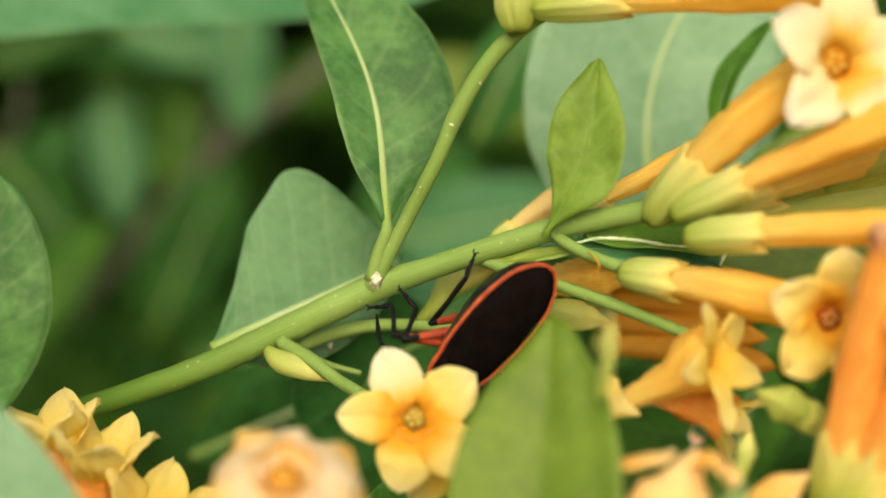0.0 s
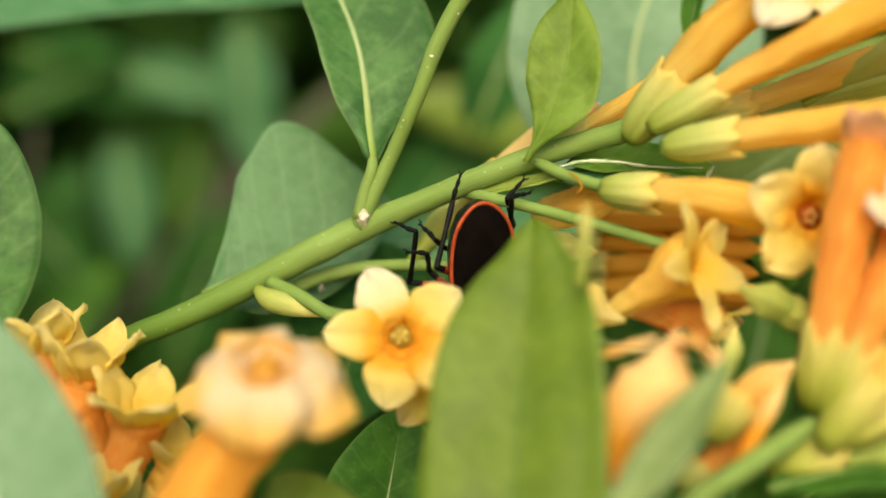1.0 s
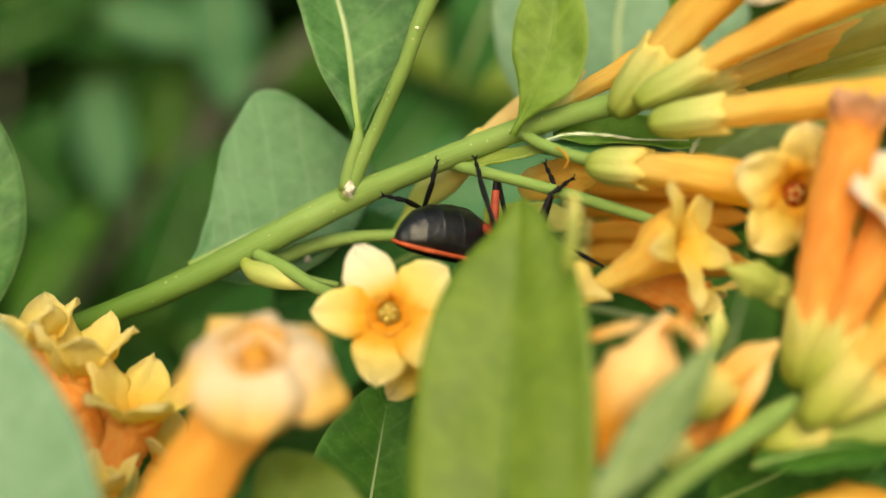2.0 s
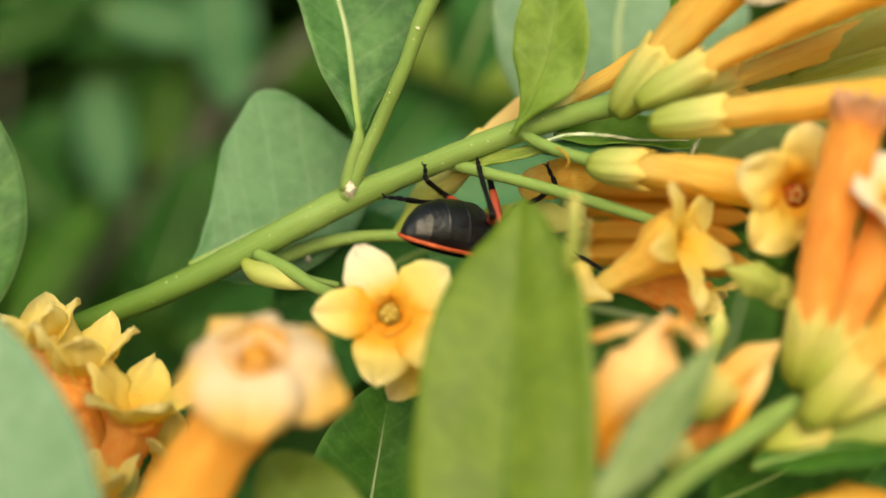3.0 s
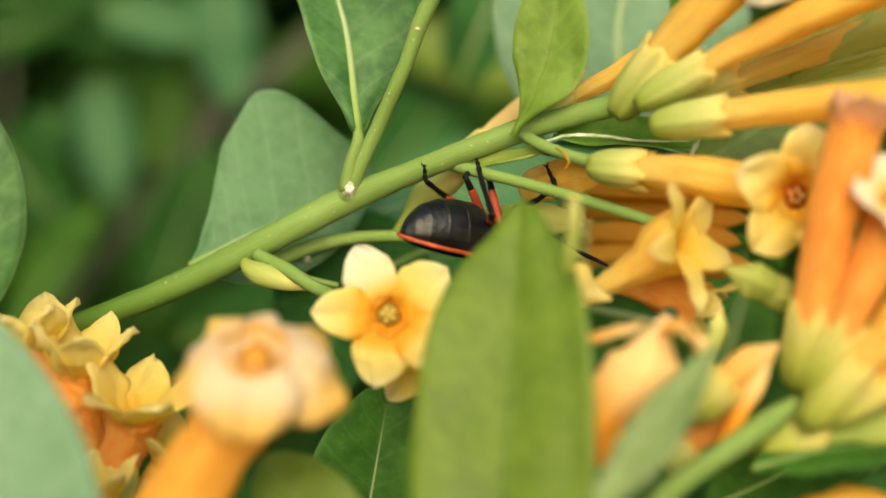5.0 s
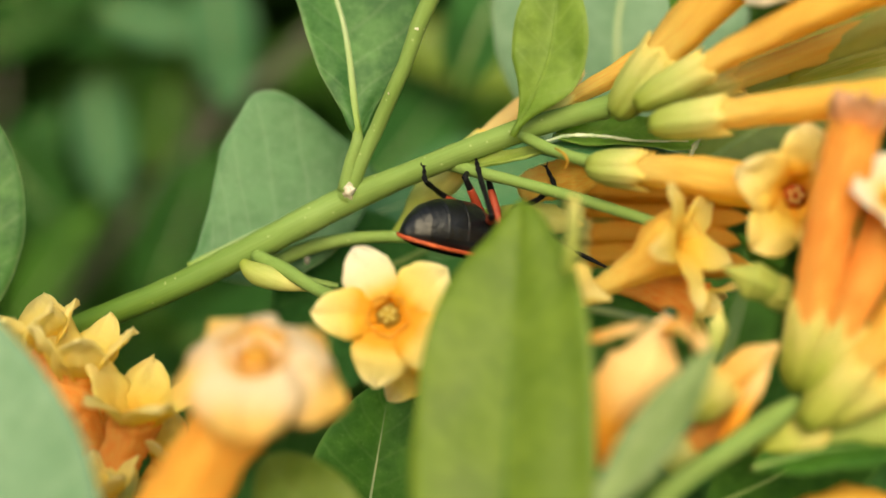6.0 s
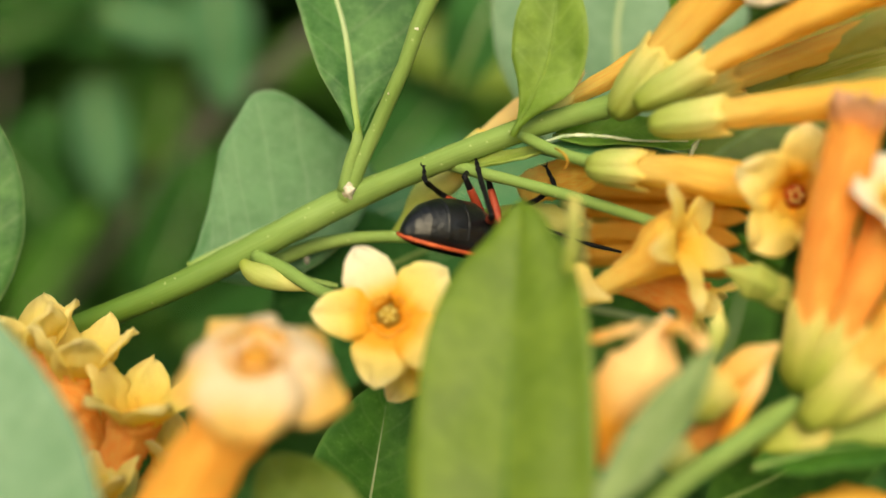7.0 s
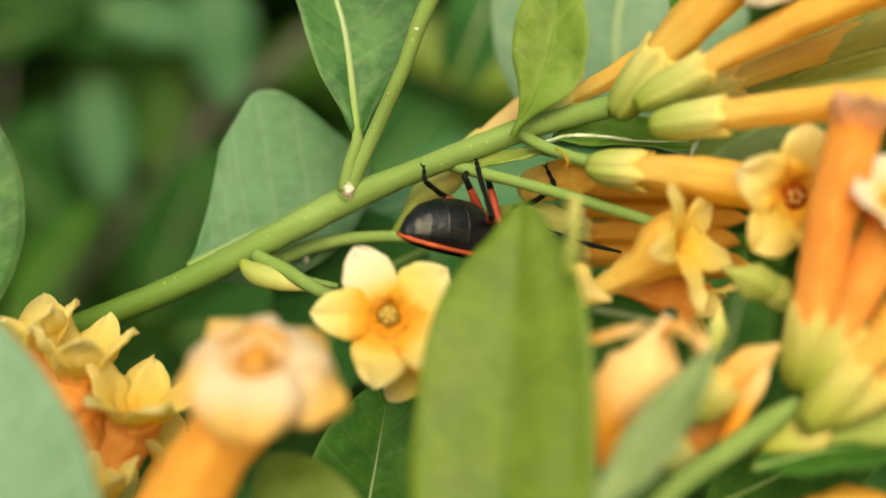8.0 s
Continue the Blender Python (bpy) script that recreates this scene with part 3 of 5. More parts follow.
leaf(branch, (1.6, 125.5, 8.3), (6.1, 124.2, 9.1), (11.5, 123.2, 10.2), (0.1, -0.7, 0.7), 0.95, LEAF_LIGHT, 0.5, 0.4, 0.3, 1.0, 1.0, 0.15, None, 10, "slim pale green leaf", 0.6, rib_mat=RIB_GREEN)
leaf(branch, (-19.6, 149.0, 0.1), (-10.0, 150.0, 3.7), (0.4, 152.0, 7.5), (0.0, -0.8, 0.6), 4.2, LEAF_BACK_PALE, 0.5, 0.15, 0.5, 1.0, 1.0, 0.35, None, 20, "pale leaf below the stem", 0.7)
part("dry_leaf_edge", tube([(*(10.1, 122.0, 10.7), 0.14), (*(12.2, 121.5, 11.3), 0.15), (*(15.6, 121.5, 11.3), 0.17), (*(19.6, 122.0, 10.9), 0.12), (*(24.9, 123.0, 10.9), 0.07)], 46, 8, True, 1.1, 77), LEAF_EDGE, branch, "curled pale dry leaf edge")

part("dry_leaf_edge", tube([(*(26.3, 124.0, 11.2), 0.1), (*(25.6, 124.0, 10.3), 0.3), (*(25.2, 124.0, 9.0), 0.12)], 10, 8, True, 0.8, 78), LEAF_EDGE, branch, "curled pale dry leaf edge")
# thin twigs, stalks and buds under the stem
part("twig", tube([(*(0.5, 127.0, 9.1), 0.8), (*(3.4, 124.6, 8.0), 0.65), (*(6.6, 123.0, 7.1), 0.62), (*(12.7, 121.0, 5.3), 0.62), (*(21.3, 116.0, 2.2), 0.55)], 30, 10, True, 0.05, 3), STEM, branch)
part("twig", tube([(*(8.1, 123.0, 11.6), 0.6), (*(9.9, 121.5, 10.4), 0.62), (*(12.3, 120.0, 9.3), 0.6), (*(15.5, 118.5, 8.2), 0.75)], 24, 10, True, 0.05, 4), STEM, branch)
part("twig", tube([(*(-19.1, 131.0, -1.8), 0.8), (*(-15.0, 132.0, 0.1), 0.85), (*(-10.1, 132.0, 1.2), 0.7), (*(-3.9, 131.0, 1.4), 0.65), (*(1.0, 130.0, 1.0), 0.6)], 30, 10, True, 0.05, 5), STEM, branch)
part("twig", tube([(*(-5.2, 133.0, 1.6), 0.5), (*(-3.6, 133.0, 3.5), 0.9), (*(-1.8, 133.0, 5.9), 1.6), (*(0.4, 131.0, 7.1), 1.4), (*(2.7, 128.0, 8.7), 0.8)], 24, 12, True, 0.05, 6), CALYX, branch)
part("twig", tube([(*(-19.6, 128.0, -0.5), 0.7), (*(-16.6, 126.0, -1.8), 0.75), (*(-12.8, 123.0, -3.9), 0.65), (*(-10.3, 120.0, -4.8), 0.6), (*(-8.1, 120.5, -6.2), 0.55)], 24, 10, True, 0.05, 7), STEM, branch)
part("twig", tube([(*(-11.2, 131.0, -3.9), 0.3), (*(-14.5, 131.0, -3.1), 0.35), (*(-17.1, 130.0, -2.1), 0.5)], 10, 8, True, 0.05, 8), STEM, branch)
part("bud", tube([(*(-20.8, 127.0, -1.2), 0.5), (*(-19.6, 126.5, -2.2), 1.1), (*(-17.2, 126.0, -3.0), 1.15), (*(-14.8, 125.5, -3.7), 0.6), (*(-13.6, 125.5, -4.1), 0.15)], 20, 12, True, 0.06, 9), CALYX, branch, "pale green pointed flower bud")
part("bud", ball((-14.5, 131.0, -1.1), (0.35, 0.4, 0.5)), WOOD, branch, "small brown dry bud")

# blossom that faces outward, its tube behind
flower(branch, (-3.0, 132.0, -11.0), (-5.1, 113.2, -6.0), 1.0, 1.9, (5.4, 2.7, 82, 68, 0.03), TUBE, (PETAL_CREAM, PETAL_STAR, PETAL_STAR, PETAL_STAR, PETAL_STAR), (5.0, 1.8), (0.5, 0, 0.5), True, "open pale yellow star flower with orange throat", 21, face=(-0.03, -0.97, 0.14), hole=0.5, start=62, point=2.6, deep=0.25, throat_mat=THROAT_PALE)
flower(branch, (0.9, 122.0, -10.7), (-1.5, 117.5, -9.9), 1.0, 1.5, (4.4, 2.3, 70, 20, 0.1), TUBE, PETAL, None, (0, 0, 0), True, "pale yellow flower half hidden behind a leaf", 34, face=(-0.2, -0.9, -0.2))

# tubes that leave the top of the branch
flower(branch, (18.4, 118.0, 15.1), (31.8, 108.7, 27.8), 1.9, 2.4, (5.6, 3.0, 84, 20, 0.12), TUBE, PETAL_CREAM, (8.0, 2.05), (-0.6, 0, 1.0), True, "orange trumpet flower with cream lobes", 22, face=(0.25, -0.95, 0.1))
flower(branch, (20.5, 114.5, 14.8), (41.7, 105.0, 24.5), 1.25, 2.1, (5.0, 2.6, 75, 0, 0.2), TUBE, PETAL, (7.5, 1.5), (0, 0, 0.6), True, "long orange trumpet flower", 23)
flower(branch, (21.7, 113.5, 11.9), (43.5, 104.5, 13.4), 1.4, 1.7, (5.0, 2.6, 75, 0, 0.2), TUBE, PETAL, (7.0, 1.65), (0, 0, 0.3), True, "long orange trumpet flower", 24)
flower(branch, (10.2, 125.0, 13.7), (26.3, 124.0, 22.2), 0.9, 1.5, None, TUBE, None, (5.5, 1.1), (0, 0, 0.2), True, "closed orange flower bud", 25)
flower(branch, (3.1, 131.0, 10.9), (14.5, 135.0, 18.9), 1.1, 1.9, None, TUBE_PALE, PETAL_PINK, (3.0, 1.0), (0, 0, 0.3), True, "pale orange flower bud", 26)
flower(branch, (27.4, 124.0, 13.9), (49.3, 124.0, 21.1), 1.2, 2.2, None, CALYX_DEEP, None, (6.0, 1.8), (0, 0, 0.3), True, "olive green flower bud", 27)
flower(branch, (25.3, 119.5, 15.3), (47.6, 117.0, 22.6), 1.2, 1.5, None, TUBE, None, (6.0, 1.3), (0, 0, 0.3), True, "slim orange flower bud", 32)
flower(branch, (34.3, 120.0, 16.8), (44.9, 113.0, 22.1), 0.5, 2.2, None, CALYX, None, None, (0, 0, 0.3), True, "thick olive green flower bud", 33)
leaf(branch, (11.3, 124.0, 11.6), (18.8, 124.0, 12.0), (26.6, 124.5, 10.7), (0.0, -0.9, 0.42), 2.0, LEAF_VIVID, 0.5, 0.2, 0.6, rib=0.14, seed=11, label="bright green leaf behind the stem", blunt=0.5, rib_mat=RIB_GREEN)
leaf(branch, (29.2, 141.0, 9.2), (40.6, 142.0, 16.5), (56.8, 143.0, 27.9), (0.0, -0.95, 0.3), 9, LEAF_OLIVE, 0.5, 0.15, 0.5, 1.0, 1.0, 0.3, None, 9, "olive green leaf behind the flowers", 0.6, rib_mat=RIB_GREEN)
flower(branch, (25.5, 123.0, 13.8), (49.9, 124.0, 17.9), 1.3, 2.4, None, CALYX, None, None, (0, 0, -0.4), True, "olive green young flower bud", 28)
flower(branch, (15.8, 117.0, 7.9), (32.1, 109.0, 4.7), 1.5, 2.3, (4.8, 2.9, 78, 20, 0.12), TUBE, (PETAL_STAR, PETAL_STAR, PETAL_CREAM, PETAL_STAR, PETAL_GOLD), (5.6, 1.75), (0, 0, 0.5), True, "orange trumpet flower with yellow lobes", 29, face=(0.28, -0.95, -0.1), teeth=0.3, point=3, start=45, hole=0.4, throat_mat=THROAT_RED)
flower(branch, (3.3, 118.7, 32.9), (2.4, 118.6, 40.8), 1.5, 1.6, None, CALYX, None, (6, 1.9), (0, 0, 0), True, "green flower bud", 30)
flower(branch, (7.8, 117.7, 33.4), (32.2, 112.6, 34.6), 1.2, 1.8, None, TUBE, None, (9.0, 1.5), (0, 0, 0.3), True, "orange flower bud on the upper shoot", 31)

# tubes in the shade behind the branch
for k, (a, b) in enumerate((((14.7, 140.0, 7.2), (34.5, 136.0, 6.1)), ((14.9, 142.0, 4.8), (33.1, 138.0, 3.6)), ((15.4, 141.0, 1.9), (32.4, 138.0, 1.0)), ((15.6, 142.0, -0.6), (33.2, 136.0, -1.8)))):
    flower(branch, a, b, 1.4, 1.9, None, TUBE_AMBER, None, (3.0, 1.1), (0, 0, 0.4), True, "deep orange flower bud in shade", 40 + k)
flower(branch, (8.6, 131.0, 6.4), (15.8, 128.0, 7.8), 1.8, 2.4, None, TUBE, None, None, (0, 0, 0.3), True, "round orange bud behind the stem", 45)
flower(branch, (4.6, 131.0, 3.4), (13.5, 129.0, 2.8), 1.2, 1.7, None, CALYX, None, None, (0, 0, 0.3), True, "pale yellow-green bud", 46)
part("tendril", tube([(*(11.1, 119.0, 9.9), 0.12), (*(12.0, 118.0, 9.0), 0.16), (*(12.2, 118.0, 8.3), 0.12), (*(11.7, 118.0, 7.7), 0.06)], 10, 6), TUBE_SHADED, branch)

for at, r in (((-2.4, 121.8, 22.1), 0.13), ((-2.6, 122.1, 22.2), 0.12), ((-1.9, 121.9, 23.2), 0.1), ((-5.4, 123.8, 15.9), 0.1), ((0.2, 120.9, 26.2), 0.1)):
    part("sap_bead", ball(at, (r, r, r * 1.2), 8, 6), DRY, branch, "tiny white bead of dried sap")

# ---- the flower spray in front ----
spray = thing("flower_spray", (30, 95, -800), "dense spray of orange trumpet flowers on a green stalk", "flower cluster")
part("stalk", tube([(30, 96, -805, 2.4), (28, 100, -200, 2.0), (*(15.6, 100.0, -24.1), 1.4), (*(18.8, 100.0, -19.7), 1.0), (*(23.7, 101.0, -16.6), 0.95), (*(28.3, 104.2, -14.5), 1.0), (*(30.8, 105.6, -13.3), 0.7)], 70, 12, True, 0.06, 11), STEM, spray)
flower(spray, (31.4, 105.5, -10.2), (35.0, 103.0, 10.5), 1.8, 2.15, (2.6, 1.7, 18, 0, -0.3), TUBE_RED, WITHERED, (6.6, 2.0), (-0.3, 0, 0.3), False, "fading deep orange trumpet flower", 51, calyx_mat=CALYX_DEEP, teeth=0.5)
flower(spray, (32.2, 104.0, -10.6), (38.4, 101.5, 4.3), 1.4, 2.3, (2.7, 2.4, 70, 0, 0.2), TUBE_RED, PETAL_CREAM, (6.4, 1.7), (0.3, 0, 0.2), True, "deep orange trumpet flower with cream lobes", 52, face=(0.05, -0.75, 0.65), calyx_mat=CALYX_DEEP, teeth=0.5)
flower(spray, (31.0, 106.5, -9.8), (33.4, 106.0, 4.0), 1.2, 1.6, None, TUBE_RED, None, (6.2, 1.6), (0.2, 0, 0.2), True, "closed deep orange flower bud", 68, calyx_mat=CALYX, teeth=0.5)
flower(spray, (32.1, 103.0, -13.3), (42.0, 101.0, -1.4), 1.4, 2.2, (4.5, 2.4, 60, 0, 0.2), TUBE, PETAL, (7.0, 1.6), (0.4, 0, 0.4), True, "orange trumpet flower", 53, calyx_mat=CALYX_DEEP)
flower(spray, (33.6, 104.0, -13.5), (43.8, 103.0, -8.6), 1.3, 2.0, None, PETAL_PINK, None, (6.5, 1.8), (0, 0, 0.3), True, "peach coloured flower bud", 54, calyx_mat=CALYX_DEEP)
flower(spray, (14.5, 114.0, -3.8), (22.3, 110.5, 0.7), 1.3, 2.4, (4.4, 1.75, 74, 60, 0.1), TUBE, PETAL_GOLD, None, (0, 0, 0.2), False, "orange trumpet flower with pointed yellow lobes", 55, 1.4, face=(0.74, -0.66, 0.1), point=1.9, start=40, hole=0.3)
flower(spray, (16.9, 119.0, -3.3), (24.6, 116.5, -5.6), 1.3, 2.4, (2.6, 1.5, 40, 10, 0.1), TUBE_RED, PETAL_GOLD, None, (0, 0, 0.3), True, "orange trumpet flower in the shade of another", 66, face=(0.85, -0.2, -0.45))
flower(spray, (10.0, 113.0, -3.4), (13.4, 112.0, -4.0), 2.0, 2.55, None, PETAL_GOLD, None, None, (0, 0, 0.2), True, "blunt yellow bud half hidden by a leaf", 56)
faded = flower(spray, (13.4, 101.0, -17.7), (17.2, 99.0, -7.9), 1.5, 3.0, None, FADED, None, None, (-1.5, 0, 0.2), False, "peach coloured trumpet flower with folded lobes", 57, 1.1, face=(0.3, -0.2, 0.93))
part("petal", petal_sheet((17.3, 97.6, -6.5), (0.95, -0.3, 0.0), (0.3, -0.2, 0.9), 4.8, 2.5, 122, 0.15, 0.2, 571, 60, point=3), FADED_LOBE, faded)
part("petal", petal_sheet((11.4, 101.0, -7.7), (0.95, -0.3, 0.1), (0.2, -0.3, 0.9), 5.2, 1.5, 76, -0.3, 0.3, 573, 60, point=3), FADED_LOBE, faded)
flower(spray, (22.0, 104.0, -13.2), (27.6, 104.0, -8.9), 1.3, 1.6, None, PETAL_PINK, None, (4.6, 1.7), (0, 0, 0.2), True, "peach coloured flower bud", 58, calyx_mat=CALYX_DEEP)
flower(spray, (31.1, 109.0, -4.5), (26.3, 108.0, -2.3), 1.2, 1.7, None, BUD_OLIVE, None, (3.0, 1.35), (0, 0, 0.1), True, "olive green flower bud", 59, calyx_mat=BUD_OLIVE)
flower(spray, (30.7, 110.0, -1.5), (28.1, 111.0, 0.6), 0.9, 1.5, None, LEAF_DARK, None, None, (0, 0, 0.1), True, "dark green young bud", 67)
flower(spray, (23.4, 108.0, -10.0), (24.5, 108.0, -6.0), 0.7, 0.9, None, CALYX, None, None, (0.2, 0, 0), True, "narrow green bud", 60)
flower(spray, (23.5, 103.0, -16.7), (27.2, 103.0, -10.2), 0.6, 0.8, None, FADED, None, None, (0.2, 0, 0.2), True, "slim peach coloured bud", 65)
flower(spray, (20.2, 107.0, -18.6), (25.9, 108.0, -14.5), 1.0, 1.4, None, TUBE_RED, None, (3, 1.2), (0, 0, 0.2), True, "small deep orange bud", 61)
flower(spray, (26.9, 106.0, -24.3), (37.5, 104.0, -21.9), 1.4, 2.2, None, TUBE_SHADED, None, None, (0, 0, 0.2), True, "orange flower bud", 62)
flower(spray, (28.8, 106.0, -16.7), (42.1, 106.0, -15.7), 1.5, 2.4, None, BUD_OLIVE, None, (6, 2.0), (0, 0, 0.2), True, "olive yellow flower bud", 63, calyx_mat=CALYX_DEEP)
leaf(spray, (11.6, 93.0, -20.0), (16.5, 93.5, -14.1), (21.6, 96.0, -7.6), (-0.4, -0.85, 0.35), 2.15, LEAF_DULL, 0.45, 0.35, 0.3, rib=0.2, seed=12, label="narrow dull green leaf", blunt=0.7, rib_mat=RIB_GREEN)
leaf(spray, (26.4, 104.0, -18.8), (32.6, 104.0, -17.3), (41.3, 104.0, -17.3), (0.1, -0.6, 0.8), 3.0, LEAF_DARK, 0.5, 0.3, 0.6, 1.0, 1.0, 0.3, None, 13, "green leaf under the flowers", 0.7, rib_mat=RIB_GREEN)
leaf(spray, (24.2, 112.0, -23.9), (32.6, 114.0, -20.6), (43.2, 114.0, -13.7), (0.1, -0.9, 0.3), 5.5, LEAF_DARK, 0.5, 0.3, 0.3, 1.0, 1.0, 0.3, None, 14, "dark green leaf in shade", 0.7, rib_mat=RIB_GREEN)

flower(spray, (10.2, 100.0, -1.8), (10.6, 98.0, 4.0), 0.5, 0.62, None, CALYX, None, None, (0.2, 0, 0), True, "narrow light green bud", 64)

drop_bm = ball((20.4, 109.6, -6.0), (0.85, 0.8, 0.85), 24, 16)
drop = thing("water_drop", (20.4, 109.6, -6.0), "clear round water drop hanging under an orange flower", "water drop")
part("drop_body", drop_bm, WATER, drop)

# ---- leaves in front ----
upright = thing("upright_leaf_shoot", (10, 95, -800), "upright shoot with one large light green leaf", "leaf shoot")
part("stem", tube([(10, 96, -805, 2.0), (12, 96, -300, 1.6), (*(3.7, 95.0, -39.2), 1.2), (*(4.2, 95.0, -33.3), 0.9)], 30, 10), STEM, upright)
leaf(upright, (4.5, 95.0, -33.5), (5.1, 98.5, -16.4), (7.0, 107.0, 4.4), (-0.30, -0.93, 0.1), 7.9, LEAF_FRONT, 0.50, 0.26, 1.1, rib=0.26, seed=15, label="large light green leaf with a soft fold", rib_mat=LEAF_DARK, nu=40, nv=18, outline=((0.1, 0.62, 0.9, 1.0, 1.02, 0.98, 0.85, 0.60, 0), (0.1, 0.62, 0.9, 1.0, 1.0, 0.97, 0.86, 0.64, 0)))
corner = thing("pale_leaf_shoot", (-35, 92, -800), "low shoot with one broad pale leaf", "leaf shoot")
part("stem", tube([(-35, 93, -805, 2.0), (-36, 93, -300, 1.6), (*(-33.0, 93.0, -41.4), 1.2), (*(-32.6, 93.0, -34.1), 0.9)], 30, 10), STEM, corner)
leaf(corner, (-32.6, 93.0, -34.1), (-34.8, 94.0, -20.0), (-40.4, 98.0, -2.7), (0.1, -0.97, 0.2), 8.5, LEAF_PALE, 0.45, 0.15, 0.3, 1.0, 1.0, 0.4, None, 16, "broad pale bluish green leaf", 0.7)
edge_leaf = thing("green_leaf_shoot", (-60, 118, -800), "tall shoot with one bright green leaf", "leaf shoot")
part("stem", tube([(-75, 119, -805, 2.0), (-78, 119, -300, 1.6), (*(-54.4, 119.0, -25.4), 1.2), (*(-48.8, 119.0, -9.9), 0.8)], 30, 10), STEM, edge_leaf)
leaf(edge_leaf, (-48.8, 119.0, -9.9), (-46.2, 118.0, 2.2), (-46.1, 119.0, 15.5), (0.2, -0.95, 0.2), 5.8, LEAF, 0.5, 0.2, 0.3, 1.0, 1.0, 0.4, None, 17, "bright green leaf", 0.65)
low = thing("low_leaf_shoot", (-10, 128, -800), "low shoot with dark green leaves", "leaf shoot")
part("stem", tube([(-10, 129, -805, 2.0), (-9, 129, -300, 1.6), (*(-9.6, 126.0, -52.0), 1.2), (*(-10.1, 126.0, -40.2), 0.8)], 30, 10), STEM, low)
leaf(low, (-10.2, 126.0, -40.3), (-7.5, 126.0, -25.7), (-5.5, 129.0, -13.8), (0.1, -0.9, 0.4), 7.4, LEAF_DEEP, 0.45, 0.25, 0.4, rib=0.34, seed=18, label="dark green leaf with a pale midrib", blunt=0.6)
leaf(low, (-6.4, 104.0, -31.4), (-10.8, 104.0, -23.8), (-15.4, 106.5, -17.9), (-0.1, -0.85, 0.5), 4.6, LEAF_OLIVE, 0.5, 0.25, 0.5, rib=0.25, seed=19, label="yellowish green leaf", blunt=0.6, rib_mat=RIB_GREEN)

# ---- sprigs of blossoms in front ----
sprig = thing("flower_sprig", (-40, 105, -800), "small sprig of yellow and orange trumpet flowers", "flower cluster")
part("stalk", tube([(-40, 106, -805, 2.0), (-38, 107, -300, 1.7), (*(-35.8, 118.0, -44.3), 1.2), (*(-35.3, 118.0, -33.9), 1.1), (*(-34.7, 118.0, -26.8), 1.0), (*(-36.0, 119.5, -21.6), 0.9)], 40, 10), STEM, sprig)
flower(sprig, (-37.7, 121.0, -16.5), (-40.0, 120.0, -9.2), 1.7, 2.0, (5.0, 2.7, 30, 14, 0.1), TUBE_RED, PETAL_GOLD, (5, 1.8), (-0.5, 0, 0.2), True, "orange trumpet flower with yellow pointed lobes", 71, face=(-0.12, -0.2, 0.96), point=1.9, hole=0.45, start=30)
flower(sprig, (-35.3, 119.5, -19.4), (-35.4, 118.5, -11.5), 1.7, 2.2, (5.8, 2.8, 33, 34, 0.1), TUBE_RED, PETAL_GOLD, (5, 1.8), (-0.3, 0, 0.2), True, "orange trumpet flower with yellow lobes", 72, face=(0.12, -0.25, 0.95), point=1.9, hole=0.45, start=30)
flower(sprig, (-31.7, 117.0, -23.8), (-29.3, 116.0, -15.1), 1.6, 2.6, (5.1, 2.7, 50, 16, 0.06), TUBE_RED, PETAL_GOLD, (5, 1.8), (-0.3, 0, 0), True, "orange trumpet flower with wide yellow lobes", 73, face=(0.2, -0.33, 0.91), point=1.9, hole=0.4, start=40)
flower(sprig, (-29.2, 119.0, -24.8), (-26.7, 118.0, -19.7), 1.2, 1.6, (3.6, 1.7, 34, 0, 0.1), TUBE, PETAL_GOLD, (4, 1.4), (0, 0, 0), True, "small yellow flower half open", 74, face=(0.25, -0.3, 0.9), point=1.9, hole=0.45, start=30)
flower(sprig, (-32.8, 114.0, -26.1), (-32.1, 113.0, -22.4), 1.4, 1.8, (3.4, 1.8, 34, 0, 0.1), TUBE, PETAL_GOLD, (4, 1.6), (0, 0, 0), True, "small yellow flower half open", 75, face=(0.1, -0.3, 0.95), point=1.9, hole=0.45, start=30)
flower(sprig, (-37.9, 123.0, -18.8), (-38.7, 122.0, -12.7), 1.7, 2.2, None, TUBE_RED, None, (5, 1.8), (0, 0, 0), True, "deep orange flower bud", 76)
flower(sprig, (-33.8, 118.5, -19.7), (-36.8, 117.8, -13.6), 1.7, 2.3, None, TUBE_RED, None, None, (0, 0, 0), True, "orange flower bud", 78)
flower(sprig, (-33.4, 121.0, -23.0), (-33.6, 120.0, -16.9), 1.7, 2.2, None, TUBE_RED, None, (5, 1.8), (0, 0, 0), True, "orange flower bud", 77)
near = thing("near_flower_sprig", (-30, 90, -800), "sprig with one wide open cream and orange flower", "flower cluster")
part("stalk", tube([(-30, 91, -805, 2.0), (-30, 92, -300, 1.7), (*(-23.4, 98.0, -38.6), 1.2), (*(-25.1, 99.0, -25.9), 1.3)], 40, 10), STEM, near)
flower(near, (-25.2, 99.0, -26.2), (-14.7, 95.5, -7.6), 3.4, 2.6, (5.0, 4.2, 118, 58, -0.12), TUBE_NEAR, PETAL_NEAR, (6, 2.2), (0.8, 1.5, -0.4), True, "wide open cream flower with orange tube", 81, face=(0.08, -0.62, 0.78), hole=0.40, throat_mat=THROAT_CREAM, start=62)
flower(near, (-22.2, 99.0, -31.7), (-20.9, 99.0, -21.1), 1.4, 2.2, None, TUBE_RED, None, (5, 1.8), (0, 0, 0), True, "deep orange bud", 82)

